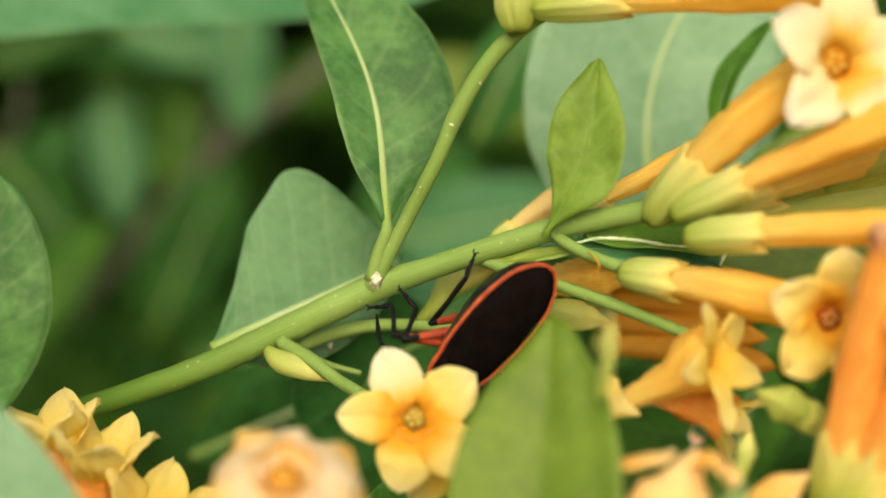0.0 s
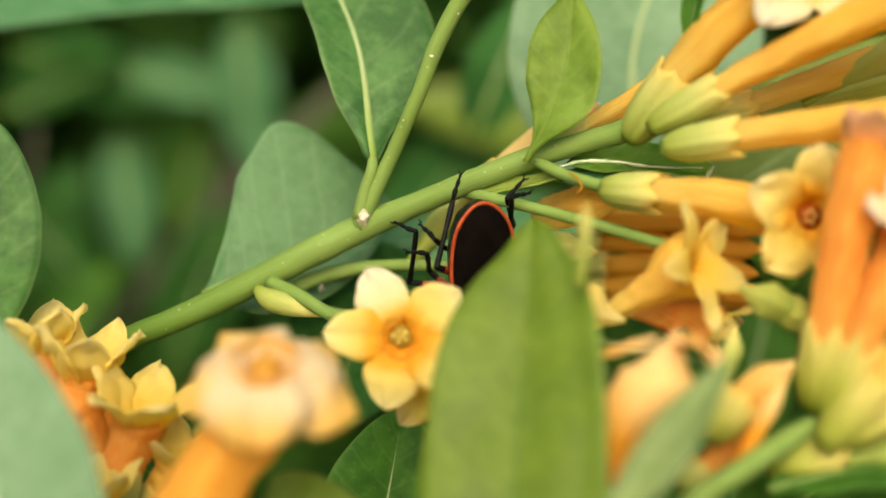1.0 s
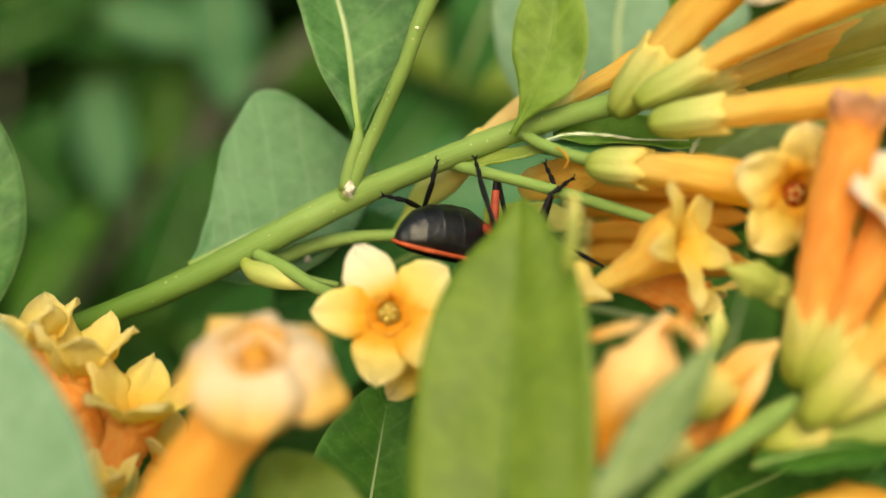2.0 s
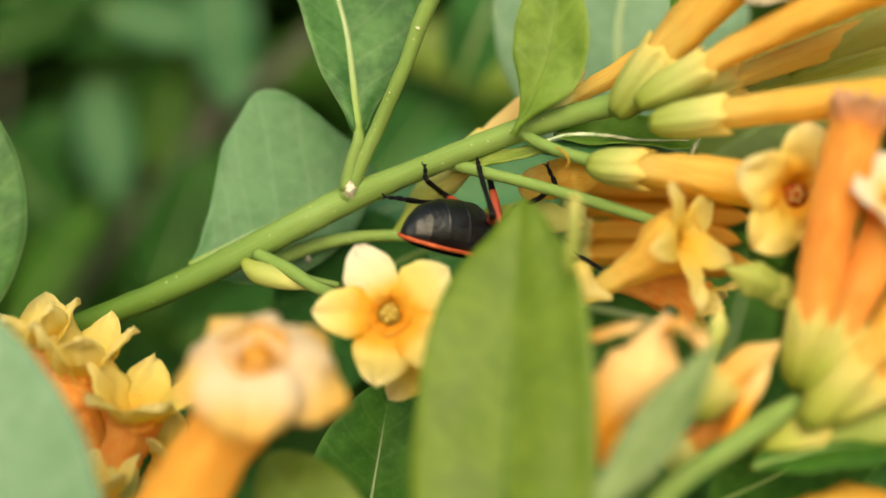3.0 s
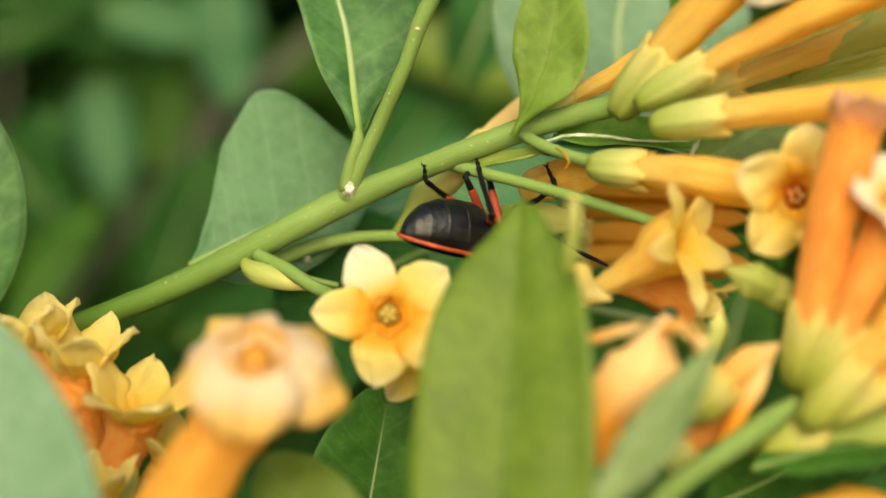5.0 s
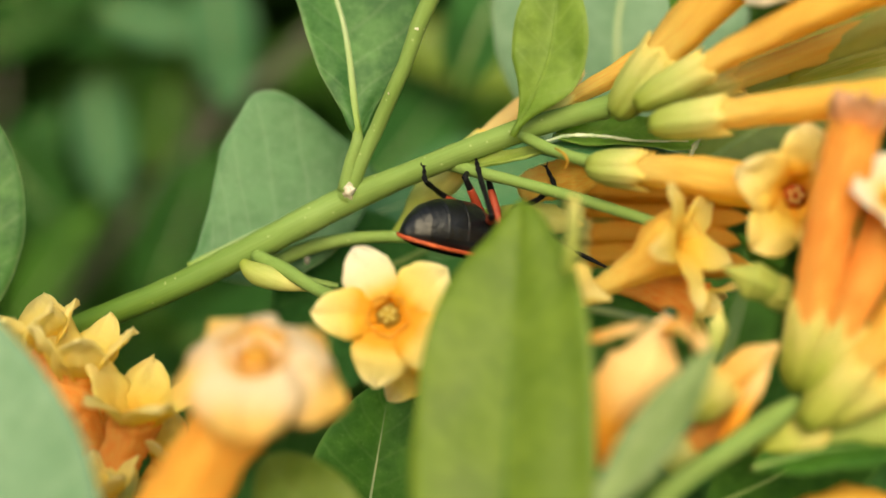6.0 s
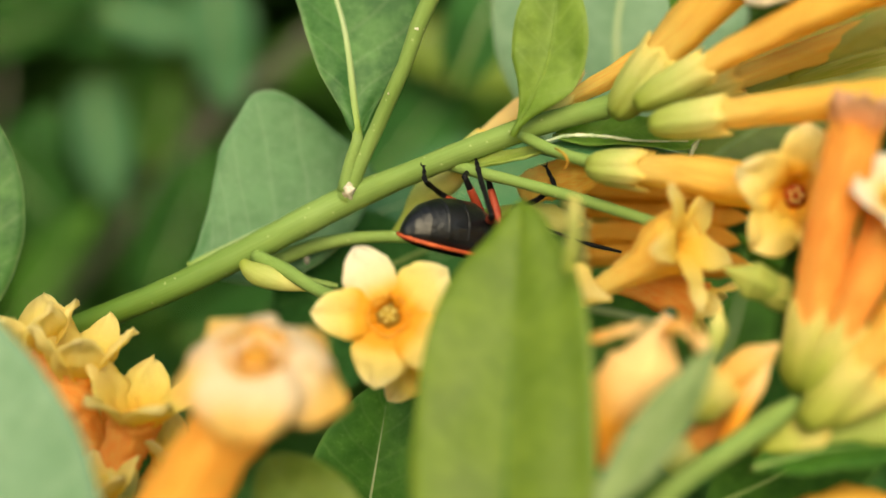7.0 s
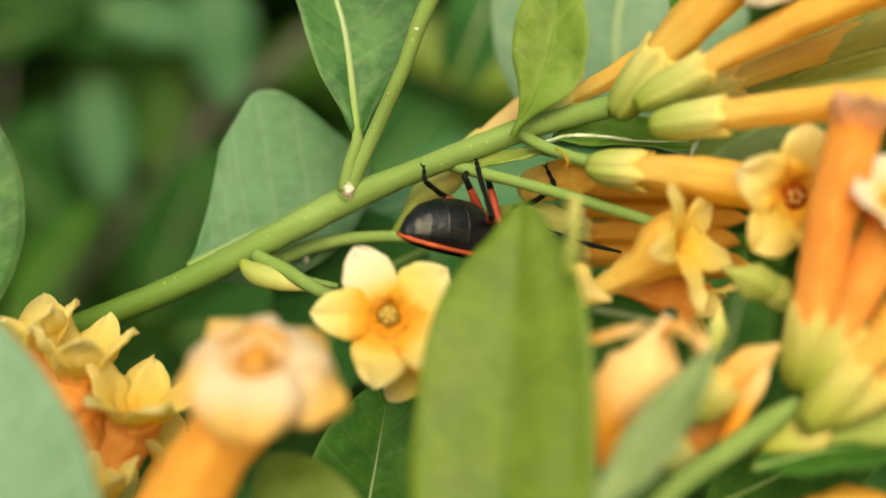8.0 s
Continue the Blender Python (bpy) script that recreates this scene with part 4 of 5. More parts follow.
# ---- background shrubs ----
upper = thing("overhanging_leaf_shoot", (-60, 175, -800), "tall shoot with a broad pale leaf above", "leaf shoot")
part("stem", tube([(-110, 176, -805, 3.0), (-112, 176, -200, 2.6), (*(-107.2, 175.2, 26.0), 1.8), (*(-100.7, 173.9, 37.4), 1.4)], 40, 10), STEM, upper)
leaf(upper, (-100.7, 173.9, 37.4), (-54.9, 172.6, 46.3), (-3.0, 175.5, 47.6), (0.0, -0.9, 0.5), 11, LEAF_BACK_PALE, 0.5, 0.1, 0.4, 1.0, 1.0, 0.6, None, 31, "broad pale green leaf", 0.5)


def far_leaf(parent, rng, centre, size, mat):
    d = Vector((rng.uniform(-1, 1), rng.uniform(-0.4, 0.4), rng.uniform(-0.9, 0.9))).normalized()
    c = Vector(centre)
    f = Vector((rng.uniform(-0.7, 0.7), -1, rng.uniform(-0.3, 0.9)))
    return leaf(parent, c - d * size, c + Vector((0, -size * 0.15, 0)), c + d * size, f, size * rng.uniform(0.38, 0.5), mat, 0.47, 0.25, 1.0, 1.0, 1.0, 0.5, None, rng.randrange(999), "", 0.7, nu=12, nv=8)


rng = random.Random(5)
shrub = thing("background_shrub", (-40, 300, -800), "dense green shrub with brown twigs, out of focus", "shrub")
part("trunk", tube([(-330, 480, -805, 12), (-320, 480, -400, 11), (-330, 480, -120, 9), (-340, 480, 160, 7)], 40, 10, True, 0.1, 31), WOOD, shrub)
part("twig", tube([(*(-132.6, 384.0, -28.3), 2.6), (*(-108.3, 380.0, -5.1), 2.4), (*(-71.3, 362.0, 33.8), 2.6), (*(-42.7, 348.0, 55.9), 2.4), (*(-13.4, 344.0, 83.2), 2.0)], 30, 8, True, 0.1, 32), WOOD, shrub)
part("twig", tube([(*(-127.8, 351.0, 62.1), 0.8), (*(-123.4, 348.0, 51.9), 0.9), (*(-135.4, 354.0, 18.2), 1.2)], 20, 8, True, 0.1, 33), WOOD, shrub)
part("twig", tube([(*(-90.2, 378.0, 10.7), 1.8), (*(-76.5, 371.0, 29.5), 2.0), (*(-73.0, 371.0, 50.1), 1.6), (*(-69.6, 371.0, 86.3), 1.4)], 20, 8, True, 0.1, 34), WOOD, shrub)
FAR = (
    ((-118.3, 352.0, 63.9), 20, LEAF_FAR, (1, 0, 0.4)), ((-121.3, 356.0, 23.3), 22, LEAF_BACK, (0.5, 0, 1)), ((-102.0, 370.0, 33.7), 21, LEAF_BACK_PALE, (0.15, 0, -1)), ((-81.9, 350.0, 65.2), 17, LEAF_BACK_PALE, (1, 0, -0.3)), ((-62.4, 350.0, 61.9), 22, LEAF_BACK_PALE, (0.1, 0, -1)),
    ((-110.4, 358.0, 70.0), 26, LEAF_BACK, (1, 0, -0.35)), ((-118.0, 351.0, 18.1), 22, LEAF_FAR, (0.7, 0, -0.8)), ((-76.7, 364.0, 6.9), 30, LEAF_FAR, (0.4, 0, 1)),
    ((-41.4, 338.0, -18.7), 32, LEAF_FAR, (1, 0, 0.2)), ((10.1, 330.0, 50.7), 26, LEAF_OLIVE, (1, 0, -0.25)), ((9.5, 310.0, 16.0), 26, LEAF_BACK_PALE, (1, 0, 0.2)), ((-8.5, 340.0, 30.1), 28, LEAF_BACK, (0.6, 0, 0.8)),
    ((-7.8, 200.0, -3.6), 16, LEAF_BACK, (1, 0, 0.4)), ((-107.3, 338.0, -6.1), 24, LEAF_DARK, (0.6, 0, 0.9)), ((-70.9, 378.0, 42.3), 19, LEAF_FAR, (0.9, 0, 0.5)),
    ((-83.4, 371.0, 43.2), 19, LEAF_DARK, (0.2, 0, 1)), ((42.9, 190.0, 11.6), 14, LEAF_DARK, (1, 0, 0.1)), ((42.3, 180.0, -12.5), 14, LEAF_DARK, (0.3, 0, 1)),
    ((23.4, 150.0, -8.3), 9, LEAF_DARK, (1, 0, -0.2)), ((7.6, 215.0, 41.0), 14, LEAF_BACK, (0.4, 0, 1)), ((-24.0, 170.0, -14.1), 14, LEAF_FAR, (1, 0, 0.5)),
)
for k, (c, size, mat, way) in enumerate(FAR):
    d = Vector(way).normalized()
    c = Vector(c)
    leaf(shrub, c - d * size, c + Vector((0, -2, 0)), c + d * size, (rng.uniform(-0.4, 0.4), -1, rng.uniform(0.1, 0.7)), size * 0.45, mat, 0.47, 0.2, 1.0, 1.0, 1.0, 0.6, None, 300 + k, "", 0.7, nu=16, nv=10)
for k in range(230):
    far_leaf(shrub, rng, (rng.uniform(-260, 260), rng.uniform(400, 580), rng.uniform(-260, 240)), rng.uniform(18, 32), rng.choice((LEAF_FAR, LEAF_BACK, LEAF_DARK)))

# a dense hedge closes the view behind
hedge_bm = bmesh.new()
hr = random.Random(9)
for k in range(18000):
    if k < 6000:
        c = Vector((hr.uniform(-0.45, 0.45), hr.uniform(0.55, 0.95), hr.uniform(0.45, 1.25)))
    # added canopy and side leaves, out of view, that block sky and sun
    elif k < 10000:
        c = Vector((hr.uniform(-0.9, 0.9), hr.uniform(0.2, 0.9), 0))
        c.z = 0.88 + 0.32 * c.y + hr.uniform(0, 0.35)
    elif k < 14000:
        c = Vector((0, hr.uniform(0.16, 0.9), hr.uniform(0.4, 1.3)))
        c.x = hr.choice((-1, 1)) * (0.09 + 0.5 * c.y + hr.uniform(0, 0.25))
    else:
        c = Vector((hr.uniform(-1.5, 1.5), hr.uniform(0.45, 0.9), hr.uniform(0.02, 2.0)))
    d = Vector((hr.uniform(-1, 1), hr.uniform(-0.5, 0.5), hr.uniform(-1, 0.6))).normalized()
    s = d.cross(Vector((hr.uniform(-0.5, 0.5), -1, hr.uniform(0, 0.8)))).normalized()
    n = s.cross(d)
    ln, w = hr.uniform(0.03, 0.055), hr.uniform(0.012, 0.02)
    vs = [hedge_bm.verts.new(c + d * ln * a + s * w * b + n * 0.004 * abs(b)) for a, b in ((-1, 0), (-0.4, 0.9), (0.3, 0.85), (1, 0), (0.3, -0.85), (-0.4, -0.9), (0, 0))]
    for i in range(6):
        hedge_bm.faces.new((vs[i], vs[(i + 1) % 6], vs[6]))
hedge_mesh = bpy.data.meshes.new("hedge")
hedge_bm.to_mesh(hedge_mesh)
hedge_bm.free()
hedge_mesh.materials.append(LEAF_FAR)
tagged(new("hedge_foliage", hedge_mesh), "dense dark green foliage far behind, with unseen canopy and sides", "foliage", "", "stuff")

# ---- the bug ----
bug = new("plant_bug")
bug.empty_display_size = 0.004
tagged(bug, "black plant bug with an orange-red rim, hanging under the stem", "insect")
ROOT[bug.name] = Vector((0, 0, 0))
GROW = 1.15


def bug_part(name, bm, mat, parent, label=""):
    for v in bm.verts:
        v.co *= GROW
    return part(name, bm, mat, parent, label)


def half_width(y):
    return float(np.interp(y, (0, 0.5, 1.5, 3, 5, 7.5, 10, 11.5, 12.6, 14, 14.6), (0.45, 1.2, 2.1, 2.7, 3.05, 3.1, 2.85, 2.5, 2.3, 1.6, 1.15)))


def shell(y0, y1, up, grow, n=26, m=14, ring=0.0, flat=0.0):
    """Half of the body between y0 and y1: up > 0 the back, up < 0 the belly."""
    bm = bmesh.new()
    rows = []
    for i in range(n + 1):
        y = y0 + (y1 - y0) * i / n
        w = half_width(y) * grow
        deep = up * min(1.0, (w / 2.9)) ** 0.8
        if up < -3:
            deep *= float(np.interp(y, (0, 6.5, 11), (1, 1, 0.55)))
        if ring:
            deep *= 1 - ring * max(0.0, 1 - abs((y / 1.9) % 1.0 - 0.5) / 0.04)
        row = []
        for j in range(m + 1):
            a = math.pi * j / m
            row.append(bm.verts.new((w * math.cos(a), y, deep * math.sin(a) ** (0.8 + flat))))
        rows.append(row)
    for i in range(n):
        for j in range(m):
            bm.faces.new((rows[i][j], rows[i][j + 1], rows[i + 1][j + 1], rows[i + 1][j]))
        bm.faces.new((rows[i][0], rows[i + 1][0], rows[i + 1][m], rows[i][m]))
    bm.faces.new(rows[0])
    bm.faces.new(rows[-1][::-1])
    bmesh.ops.recalc_face_normals(bm, faces=bm.faces)
    return bm


bug_part("abdomen", shell(0.0, 11.2, -4.0, 0.97, 260, 18, 0.035), BUG_BELLY, bug, "dark grey ringed belly")
bug_part("wing_cover", shell(0.15, 11.4, 0.9, 0.95, 30, 14, 0, 0.2), BUG_BLACK, bug, "matt black folded wings")
bug_part("thorax", shell(11.0, 14.3, -2.5, 0.95, 12, 14), BUG_LEG, bug)
bug_part("pronotum", shell(11.35, 14.3, 1.35, 1.0, 12, 14), BUG_BLACK, bug)
rim = [(half_width(y) * s, y, 0.05, 0.18) for s, ys in ((1, [11.3, 10, 8.5, 7, 5.5, 4, 2.8, 1.8, 1.0, 0.4]), (-1, [0.4, 1.0, 1.8, 2.8, 4, 5.5, 7, 8.5, 10, 11.3])) for y in ys]
rim.insert(10, (0, 0.0, 0.05, 0.18))
bug_part("rim", tube(rim, 90, 8), BUG_ORANGE, bug, "bright orange-red body rim")
bug_part("collar", tube([(-2.3, 11.4, 0.2, 0.12), (-1.4, 11.5, 0.85, 0.14), (0, 11.6, 1.15, 0.14), (1.4, 11.5, 0.85, 0.14), (2.3, 11.4, 0.2, 0.12)], 24, 8), BUG_BLACK, bug)
for s in (-1, 1):
    bug_part("pronotum_rim", tube([(2.56 * s, 11.2, 0.05, 0.18), (2.32 * s, 12.6, 0.05, 0.18), (1.62 * s, 14.0, 0.05, 0.16)], 12, 8), BUG_ORANGE, bug)
head = bug_part("head", ball((0, 15.1, 0.0), (1.1, 1.5, 0.95)), BUG_LEG, bug)
for s in (-1, 1):
    bug_part("eye", ball((0.95 * s, 14.9, 0.25), (0.4, 0.45, 0.4)), BUG_BELLY, head)
SCAPE, FLAGELLUM = 4.2, 8.4


def make_feeler():
    root = bug_part("antenna", tube([(0, 0, 0, 0.15), (0.1, 0.1, 2.0, 0.13), (0.0, 0.0, SCAPE, 0.17)], 16, 8), BUG_LEG, bug)
    whip = bug_part("antenna_tip", tube([(0, 0, 0, 0.17), (0.1, 0.0, 1.6, 0.14), (0.25, 0.1, 4.2, 0.15), (0.3, 0.1, 4.6, 0.10), (0.3, 0.1, 4.9, 0.15), (0.1, 0.0, FLAGELLUM, 0.13)], 30, 8), BUG_LEG, bug)
    return root, whip


FEELERS = [make_feeler() for k in range(2)]
FEMUR, TIBIA, TARSUS = 5.0, 6.3, 2.4


def make_leg():
    thigh = bug_part("femur", tube([(0, 0, 0, 0.30), (0, 0, 1.2, 0.37), (0, 0, 3.4, 0.33), (0, 0, FEMUR, 0.25)], 14, 10), BUG_LEG, bug)
    bug_part("femur_base", tube([(0, 0, -0.2, 0.33), (0, 0, 1.1, 0.40), (0, 0, 3.0, 0.375), (0, 0, 3.7, 0.34)], 12, 10), BUG_RED, thigh, "orange-red upper leg")
    shin = bug_part("tibia", tube([(0, 0, -0.1, 0.27), (0, 0, 0.4, 0.26), (0.05, 0, 3.0, 0.21), (0, 0, TIBIA - 0.3, 0.22), (0, 0, TIBIA, 0.19)], 18, 10), BUG_LEG, bug)
    toe = bug_part("tarsus", tube([(0, 0, -0.1, 0.17), (0.05, 0, 0.2, 0.20), (0.1, 0, 1.0, 0.21), (0.08, 0, 1.15, 0.15), (0.05, 0, 1.35, 0.19), (0, 0, 1.75, 0.18), (0, 0, 1.9, 0.13), (0, 0, TARSUS, 0.15)], 26, 8), BUG_LEG, bug)
    for s in (-1, 1):
        bug_part("claw", tube([(0, 0, TARSUS - 0.1, 0.09), (0.1, 0.18 * s, TARSUS + 0.15, 0.07), (-0.05, 0.30 * s, TARSUS + 0.32, 0.03)], 6, 5), BUG_LEG, toe)
    return thigh, shin, toe


LEG_SET = [make_leg() for k in range(6)]
COXA = [(1.1, 10.6, -2.2), (1.2, 9.2, -2.5), (1.3, 7.8, -2.8), (-1.1, 10.6, -2.2), (-1.2, 9.2, -2.5), (-1.3, 7.8, -2.8)]

# seconds, the tail's place, the way of the head, the way of the back
BODY = (
    (0.0, (7.4, 117.6, 8.3), (-0.64, 0.05, -0.77), (0.33, -0.88, -0.34)),
    (0.2, (8.4, 119.1, 8.0), (-0.71, 0.06, -0.7), (0.44, -0.73, -0.52)),
    (0.3, (7.0, 120.0, 6.3), (-0.66, 0.27, -0.7), (0.47, -0.57, -0.67)),
    (0.5, (4.7, 120.0, 4.9), (-0.5, 0.44, -0.74), (0.44, -0.61, -0.66)),
    (0.8, (2.5, 119.8, 7.3), (-0.0, 0.4, -0.92), (0.13, -0.91, -0.4)),
    (1.0, (2.5, 119.9, 7.0), (0.05, 0.48, -0.88), (0.37, -0.83, -0.43)),
    (1.2, (1.7, 119.8, 5.5), (0.18, 0.49, -0.85), (0.28, -0.86, -0.43)),
    (1.3, (1.6, 118.6, 3.9), (0.17, 0.67, -0.72), (0.18, -0.74, -0.64)),
    (1.4, (-0.2, 117.9, 2.0), (0.15, 0.95, -0.3), (0.05, -0.3, -0.95)),
    (1.5, (-2.7, 117.2, 0.4), (0.45, 0.88, -0.08), (-0.05, -0.08, -1.0)),
    (1.6, (-4.4, 117.7, 0.5), (0.62, 0.77, -0.11), (-0.12, 0.12, -0.98)),
    (1.7, (-4.6, 117.9, 0.5), (0.74, 0.63, -0.14), (-0.12, 0.16, -0.98)),
    (2.6, (-4.0, 119.0, 1.3), (0.79, 0.59, -0.15), (-0.12, 0.22, -0.97)),
    (8.0, (-4.0, 119.0, 1.5), (0.79, 0.59, -0.15), (-0.12, 0.22, -0.97)),
)
# seconds, then where each leg's foot holds, its ankle, and the side to which its knee stands out
FEET = (
    ((0, (-10.5, 126.0, 3.4), (-7.9, 124.4, 3.8), (-7.3, 117.6, 1.4)), (0.2, (-10.6, 126.2, 3.5), (-7.8, 124.6, 3.9), (-7.0, 117.9, 1.3)), (0.3, (-10.5, 127.0, 3.3), (-7.5, 125.4, 4.0), (-6.5, 119.2, 0.4)), (0.5, (-10.1, 125.8, 3.6), (-7.2, 124.2, 3.9), (-6.8, 130.2, -0.1)), (0.8, (-6.2, 126.0, 3.6), (-3.6, 124.0, 3.2), (-3.3, 125.6, 0.1)), (1, (-4.9, 124.1, 2.4), (-2.9, 122.5, 2.1), (-2.8, 129.6, 0.7)), (1.2, (-3.7, 122.8, 6.7), (-3.5, 121.2, 5.2), (-2.9, 127.3, 1.4)), (1.3, (-4.4, 124.5, 9.5), (-3.4, 122.9, 8.3), (-3.1, 128.3, 3.5)), (1.5, (9.6, 121.9, 8.9), (9.9, 121.0, 6.5), (9.2, 121.1, 1.3)), (1.7, (10.1, 122.0, 8.9), (11.0, 120.5, 6.3), (9.9, 121.0, 0.6)), (2.6, (10.6, 126.3, 9.1), (11.6, 124.7, 6.4), (8.7, 133.0, 4.3)), (8.0, (10.6, 126.3, 9.1), (11.6, 124.7, 6.4), (8.7, 133.0, 4.3))),
    ((0, (-7.6, 125.7, 5.9), (-5.4, 124.1, 3.7), (-6.2, 117.4, 0.9)), (0.2, (-7.0, 126.7, 5.9), (-4.7, 125.1, 4.3), (-6.3, 118.9, 1.0)), (0.3, (-7.1, 126.1, 5.9), (-4.4, 124.5, 4.4), (-5.2, 118.6, 0.3)), (0.5, (-6.9, 126.5, 5.9), (-4.2, 124.9, 4.3), (-5.6, 130.5, -0.1)), (0.8, (-6.7, 122.2, 5.8), (-4.1, 120.6, 4.4), (-5.2, 126.3, 0.0)), (1, (-6.9, 124.5, 5.7), (-4.0, 122.9, 4.5), (-4.9, 128.0, -0.5)), (1.2, (-6.8, 123.6, 5.5), (-3.9, 122.0, 4.5), (-4.4, 126.9, -0.8)), (1.3, (-6.9, 126.4, 5.7), (-4.1, 124.8, 4.6), (-3.6, 129.7, -0.7)), (1.5, (-7.0, 125.6, 5.8), (-3.8, 124.0, 4.9), (-3.3, 131.1, 3.3)), (2.6, (-6.9, 123.5, 5.4), (-3.8, 121.0, 4.9), (-2.6, 128.0, 5.4)), (3.75, (-6.9, 123.5, 5.4), (-3.8, 121.0, 4.9), (-2.6, 128.0, 5.4)), (3.9, (-1.2, 124.0, 11.5), (0.4, 123.0, 9.6), (0.5, 126.0, 6.5)), (4.0, (3.9, 128.3, 11.9), (3.4, 129.8, 9.5), (1.7, 120.0, 6.9)), (8.0, (3.9, 128.3, 11.9), (3.4, 129.8, 9.5), (1.7, 120.0, 6.9))),
    ((0, (0.5, 122.2, 10.0), (-0.5, 120.6, 7.1), (-3.8, 124.6, 2.1)), (0.2, (0.4, 122.1, 9.8), (-0.3, 120.5, 7.1), (-4.0, 125.1, 2.9)), (0.3, (0.4, 122.4, 9.8), (-0.4, 122.8, 7.2), (-4.1, 128.1, 1.6)), (0.5, (0.2, 122.4, 9.8), (-0.4, 121.1, 6.9), (-4.3, 119.6, 1.0)), (0.8, (0.2, 122.4, 9.9), (-0.3, 122.8, 7.0), (-2.9, 121.6, 0.9)), (1, (0.3, 122.4, 9.6), (-0.3, 122.8, 7.6), (-1.8, 121.2, 1.4)), (1.2, (0.3, 122.4, 9.7), (-0.3, 122.8, 7.1), (-2.3, 122.3, 0.6)), (1.3, (0.5, 122.4, 9.8), (-0.3, 122.8, 6.8), (-3.0, 123.0, 0.1)), (1.5, (0.4, 122.4, 9.6), (-0.4, 122.8, 6.8), (-4.2, 124.2, -0.3)), (1.6, (0.1, 124.0, 9.8), (-0.7, 122.0, 6.7), (-3.9, 122.0, 2.3)), (1.7, (0.1, 124.0, 9.9), (-0.7, 122.0, 6.7), (-4.0, 124.4, 2.9)), (2.6, (-1.8, 123.6, 8.1), (-1.6, 122.0, 6.8), (-0.2, 129.1, 6.0)), (8.0, (-1.8, 123.6, 8.1), (-1.6, 122.0, 6.8), (-0.2, 129.1, 6.0))),
    ((0.0, (1.3, 127.3, 0.8), (1.3, 125.3, 0.4), (-1.4, 123.5, -4.7)), (0.8, (-2.1, 123.1, 1.7), (-1.0, 123.2, 1.2), (-0.4, 125.7, -1.0)), (1, (-3.5, 122.3, 5.0), (-2.2, 120.7, 3.5), (-0.7, 127.8, 3.2)), (1.2, (-2.1, 124.7, 1.7), (-0.3, 122.8, 1.1), (-1.5, 125.3, -1.7)), (1.4, (12.0, 122.2, 6.9), (10.2, 121.2, 5.2), (7.8, 119.4, 0.6)), (1.5, (12.8, 120.0, 8.1), (11.0, 119.0, 5.9), (8.6, 119.1, 1.3)), (1.7, (13.9, 119.5, 7.5), (11.1, 119.0, 5.6), (8.6, 119.0, 1.7)), (2.6, (11.5, 125.2, 6.1), (9.7, 123.0, 5.0), (6.8, 131.0, 3.4)), (8.0, (11.5, 125.2, 6.1), (9.7, 123.0, 5.0), (6.8, 131.0, 3.4))),
    ((0.0, (3.0, 127.3, 2.1), (3.0, 125.3, 1.6), (1.9, 123.4, -2.3)), (0.5, (7.2, 122.0, 8.4), (5.3, 120.4, 7.7), (7.0, 126.7, 4.6)), (0.8, (7.0, 121.5, 8.2), (5.1, 119.9, 7.7), (7.0, 126.3, 4.9)), (1, (7.2, 121.8, 8.2), (5.5, 120.2, 7.5), (6.3, 127.1, 5.3)), (1.2, (6.9, 122.0, 8.2), (5.6, 120.4, 7.7), (7.0, 127.0, 5.1)), (1.3, (7.0, 122.5, 8.2), (5.5, 120.9, 7.6), (7.1, 127.4, 4.7)), (1.7, (8.6, 122.0, -0.5), (7.5, 123.0, -0.2), (4.8, 123.0, 9.2)), (2.6, (7.4, 131.0, -0.5), (6.6, 131.0, 2.4), (4.6, 124.0, 7.3)), (8.0, (7.4, 131.0, -0.5), (6.6, 131.0, 2.4), (4.6, 124.0, 7.3))),
    ((0.0, (4.5, 127.3, 3.3), (4.4, 125.3, 2.8), (4.2, 123.4, -2.2)), (0.25, (6.2, 125.4, 7.6), (5.5, 123.4, 6.6), (5.7, 121.7, 3.6)), (0.3, (7.2, 123.7, 8.5), (5.0, 123.2, 7.7), (5.7, 122.0, 4.3)), (0.5, (5.0, 121.4, 8.1), (4.9, 119.8, 6.1), (6.7, 126.5, 4.0)), (0.8, (6.5, 122.4, 9.5), (5.2, 121.8, 7.9), (6.7, 128.2, 4.9)), (1, (6.7, 122.4, 9.5), (5.1, 121.9, 7.7), (6.0, 128.7, 5.6)), (1.2, (3.2, 121.6, 9.9), (4.0, 120.0, 7.0), (6.5, 126.6, 5.3)), (1.3, (3.2, 121.7, 9.5), (3.8, 120.1, 6.9), (6.6, 126.6, 5.2)), (1.5, (3.4, 124.6, 9.7), (4.0, 122.6, 6.9), (6.0, 120.0, 4.4)), (1.7, (3.1, 122.0, 9.6), (3.7, 120.0, 6.7), (5.2, 117.0, 2.8)), (2.6, (3.4, 125.2, 9.8), (3.8, 122.8, 7.5), (4.6, 117.0, 4.1)), (8.0, (3.4, 125.2, 9.8), (3.8, 122.8, 7.5), (4.6, 117.0, 4.1))),
)


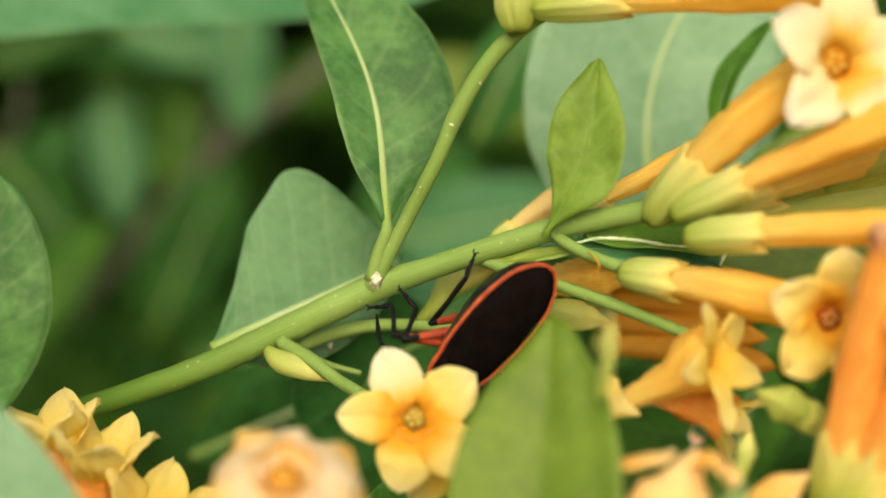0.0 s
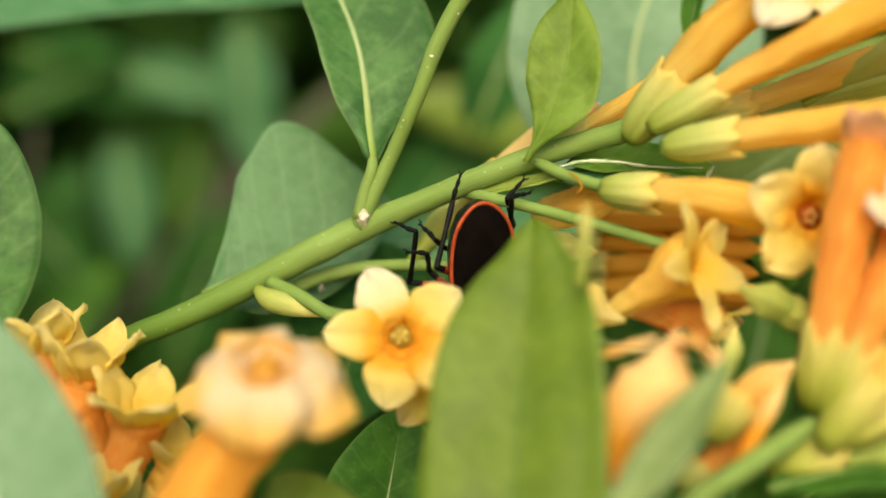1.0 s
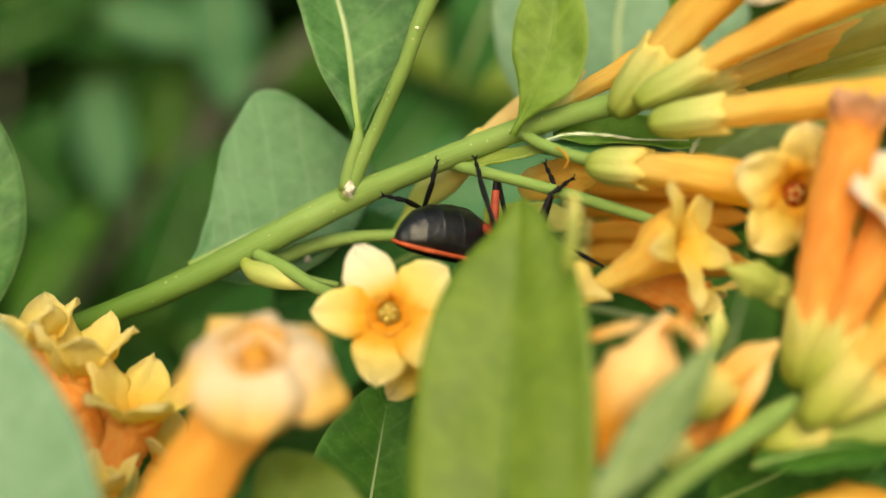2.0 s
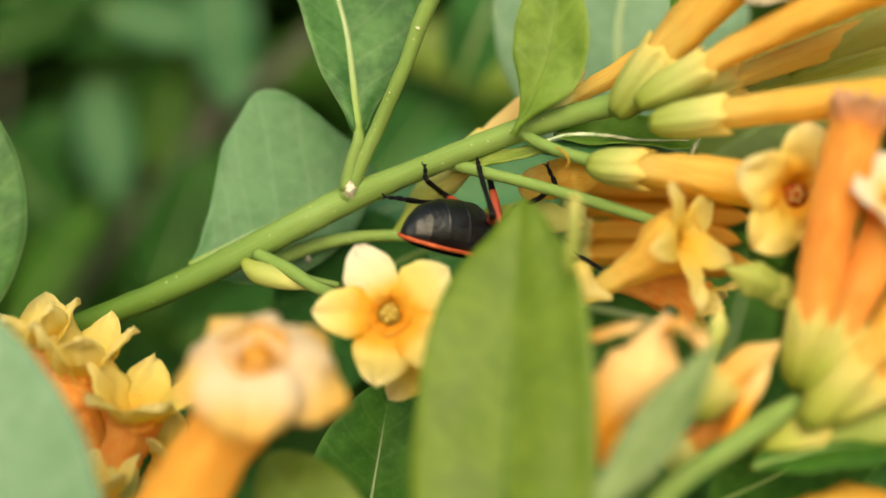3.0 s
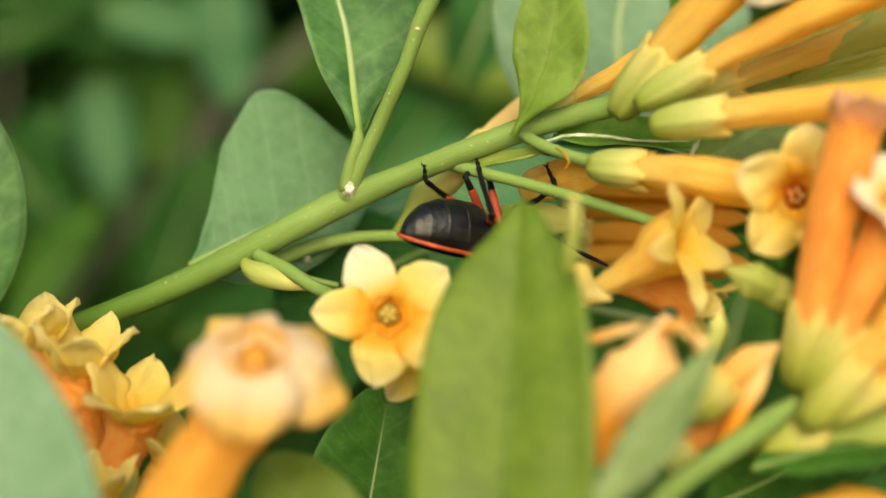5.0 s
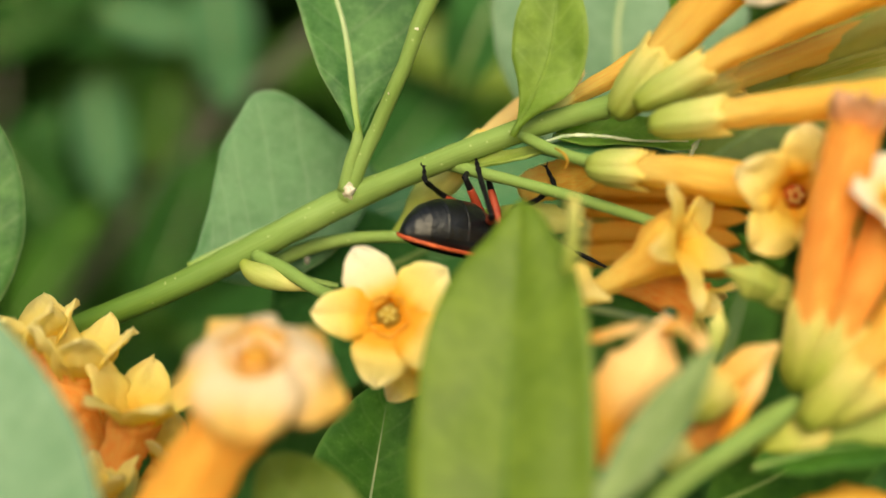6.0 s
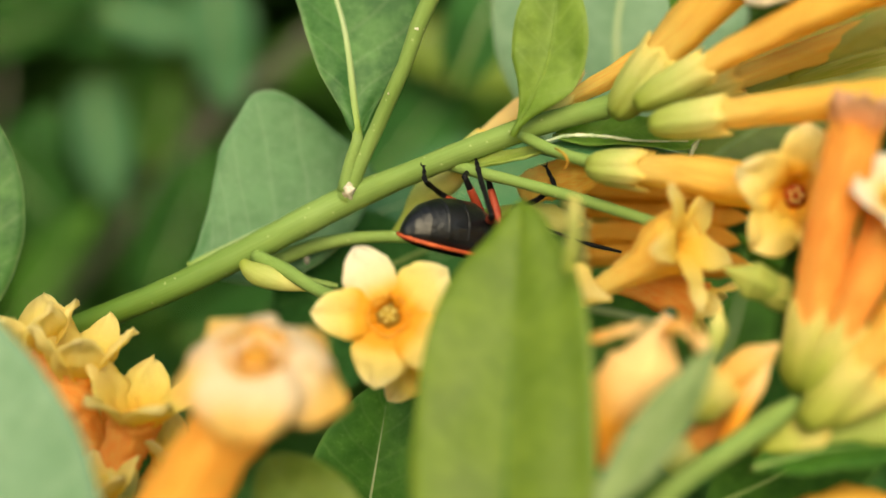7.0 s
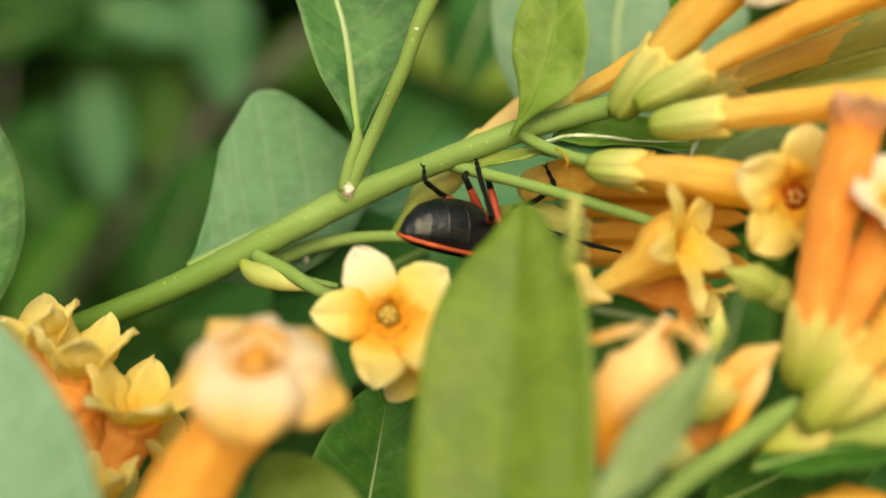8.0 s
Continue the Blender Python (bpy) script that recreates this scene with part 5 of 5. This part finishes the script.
# seconds, then the place to which each antenna's first piece points, and that to which its tip points
FEELS = (
    ((0.0, (-7.6, 116.0, -1.8), (-9.0, 123.0, 2.1)), (0.2, (-8.7, 117.0, -2.8), (-11.9, 123.0, 1.7)), (0.3, (-7.8, 118.0, -2.4), (-12.0, 128.0, 3.6)), (0.4, (-7.1, 120.0, -1.6), (-10.9, 130.0, 3.3)), (0.5, (-3.9, 122.0, -7.9), (-5.7, 130.0, -8.4)), (1.0, (-3.2, 126.0, -9.3), (-3.8, 131.9, -7.7)), (1.5, (8.7, 131.0, 3.7), (13.7, 130.1, 0.7)), (2.6, (10.1, 127.0, 2.3), (15.6, 122.0, -1.9)), (4.0, (9.9, 127.0, 2.5), (16.0, 122.0, -1.4)), (4.5, (9.9, 127.0, 2.7), (15.9, 122.0, -1.1)), (6.0, (9.9, 127.0, 2.7), (15.6, 122.0, -1.2)), (7.0, (9.4, 127.0, 3.2), (18.2, 125.0, -0.1)), (8.0, (9.4, 127.0, 3.2), (18.2, 125.0, -0.1))),
    ((0.0, (-1.4, 121.6, -8.9), (-3.4, 119.6, -9.9)), (1.0, (1.0, 131.0, -7.0), (1.7, 132.0, -8.9)), (1.5, (5.8, 131.0, -3.6), (5.8, 130.0, -7.2)), (2.6, (8.9, 131.0, -3.6), (6.4, 130.0, -7.2)), (8.0, (8.9, 131.0, -3.6), (6.4, 130.0, -7.2))),
)


def at_time(rows, t):
    """The row's vectors at t, glided between the keys."""
    if t >= rows[-1][0]:
        return [Vector(v) for v in rows[-1][1:]]
    for a, b in zip(rows, rows[1:]):
        if a[0] <= t <= b[0]:
            f = (t - a[0]) / (b[0] - a[0])
            f = f * f * (3 - 2 * f)
            return [Vector(p).lerp(Vector(q), f) for p, q in zip(a[1:], b[1:])]


def body_pose(t):
    tail, ahead, back = at_time(BODY, t)
    y = ahead.normalized()
    z = (back - y * back.dot(y)).normalized()
    x = y.cross(z)
    return Matrix.Translation(place(tail)) @ Matrix((x, y, z)).transposed().to_4x4()


def aim(origin, way, lean):
    """A pose in millimetres of the bug's space: z along way, x near lean."""
    z = way.normalized()
    x = (lean - z * lean.dot(z)).normalized()
    return Matrix.Translation(origin * MM) @ Matrix((x, z.cross(x), z)).transposed().to_4x4()


def leg_pose(k, t):
    inv = body_pose(t).inverted()
    tip, ankle, side = [inv @ place(v) / MM for v in at_time(FEET[k], t)]
    hip = Vector(COXA[k]) * GROW
    upper, lower = FEMUR * GROW, TIBIA * GROW
    reach = ankle - hip
    d = min(max(reach.length, 2.5), (upper + lower) * 0.985)
    u = reach.normalized()
    pole = side - hip
    p = (pole - u * pole.dot(u)).normalized()
    c = min(max((upper ** 2 + d * d - lower ** 2) / (2 * upper * d), -1), 1)
    knee = hip + (u * c + p * math.sqrt(1 - c * c)) * upper
    end = hip + u * d
    return aim(hip, knee - hip, p), aim(knee, end - knee, -p), aim(end, tip - end, p)


def feeler_pose(k, t):
    base = Vector(((0.5, -0.5)[k], 16.2, -0.1)) * GROW
    inv = body_pose(t).inverted()
    bend_to, tip_to = [inv @ place(v) / MM for v in at_time(FEELS[k], t)]
    elbow = base + (bend_to - base).normalized() * SCAPE * GROW
    return aim(base, elbow - base, Vector((0, 0.3, 1))), aim(elbow, tip_to - elbow, Vector((0, 0.3, 1)))


# the low sprig sways: seconds and millimetres to the right and up
SWAY = ((0.0, 0.0, -1.3), (0.5, 0.2, 1.55), (1.0, -0.45, 1.8), (1.5, 0.28, 0.65), (1.8, 0.1, 0.0), (3.0, 0.1, 0.0), (8.0, 0.2, 0.0))


def motions():
    home = sprig.location.copy()
    walk(sprig, [(t, Matrix.Translation(home + Vector((right, 0, up)) * MM)) for t, right, up in SWAY])
    times = [0.0, 0.1, 0.2, 0.3, 0.4, 0.5, 0.6, 0.7, 0.8, 0.9, 1.0, 1.1, 1.2, 1.3, 1.4, 1.5, 1.6, 1.7, 2.0, 2.3, 2.6, 3.0, 3.5, 3.6, 3.7, 3.8, 3.9, 4.0, 4.5, 6.0, 7.0, 8.0]
    walk(bug, [(t, body_pose(t)) for t in times])
    for pose_at, limbs in ((feeler_pose, FEELERS), (leg_pose, LEG_SET)):
        for k, pieces in enumerate(limbs):
            poses = [pose_at(k, t) for t in times]
            for i, piece in enumerate(pieces):
                walk(piece, [(t, m[i]) for t, m in zip(times, poses)])


motions()
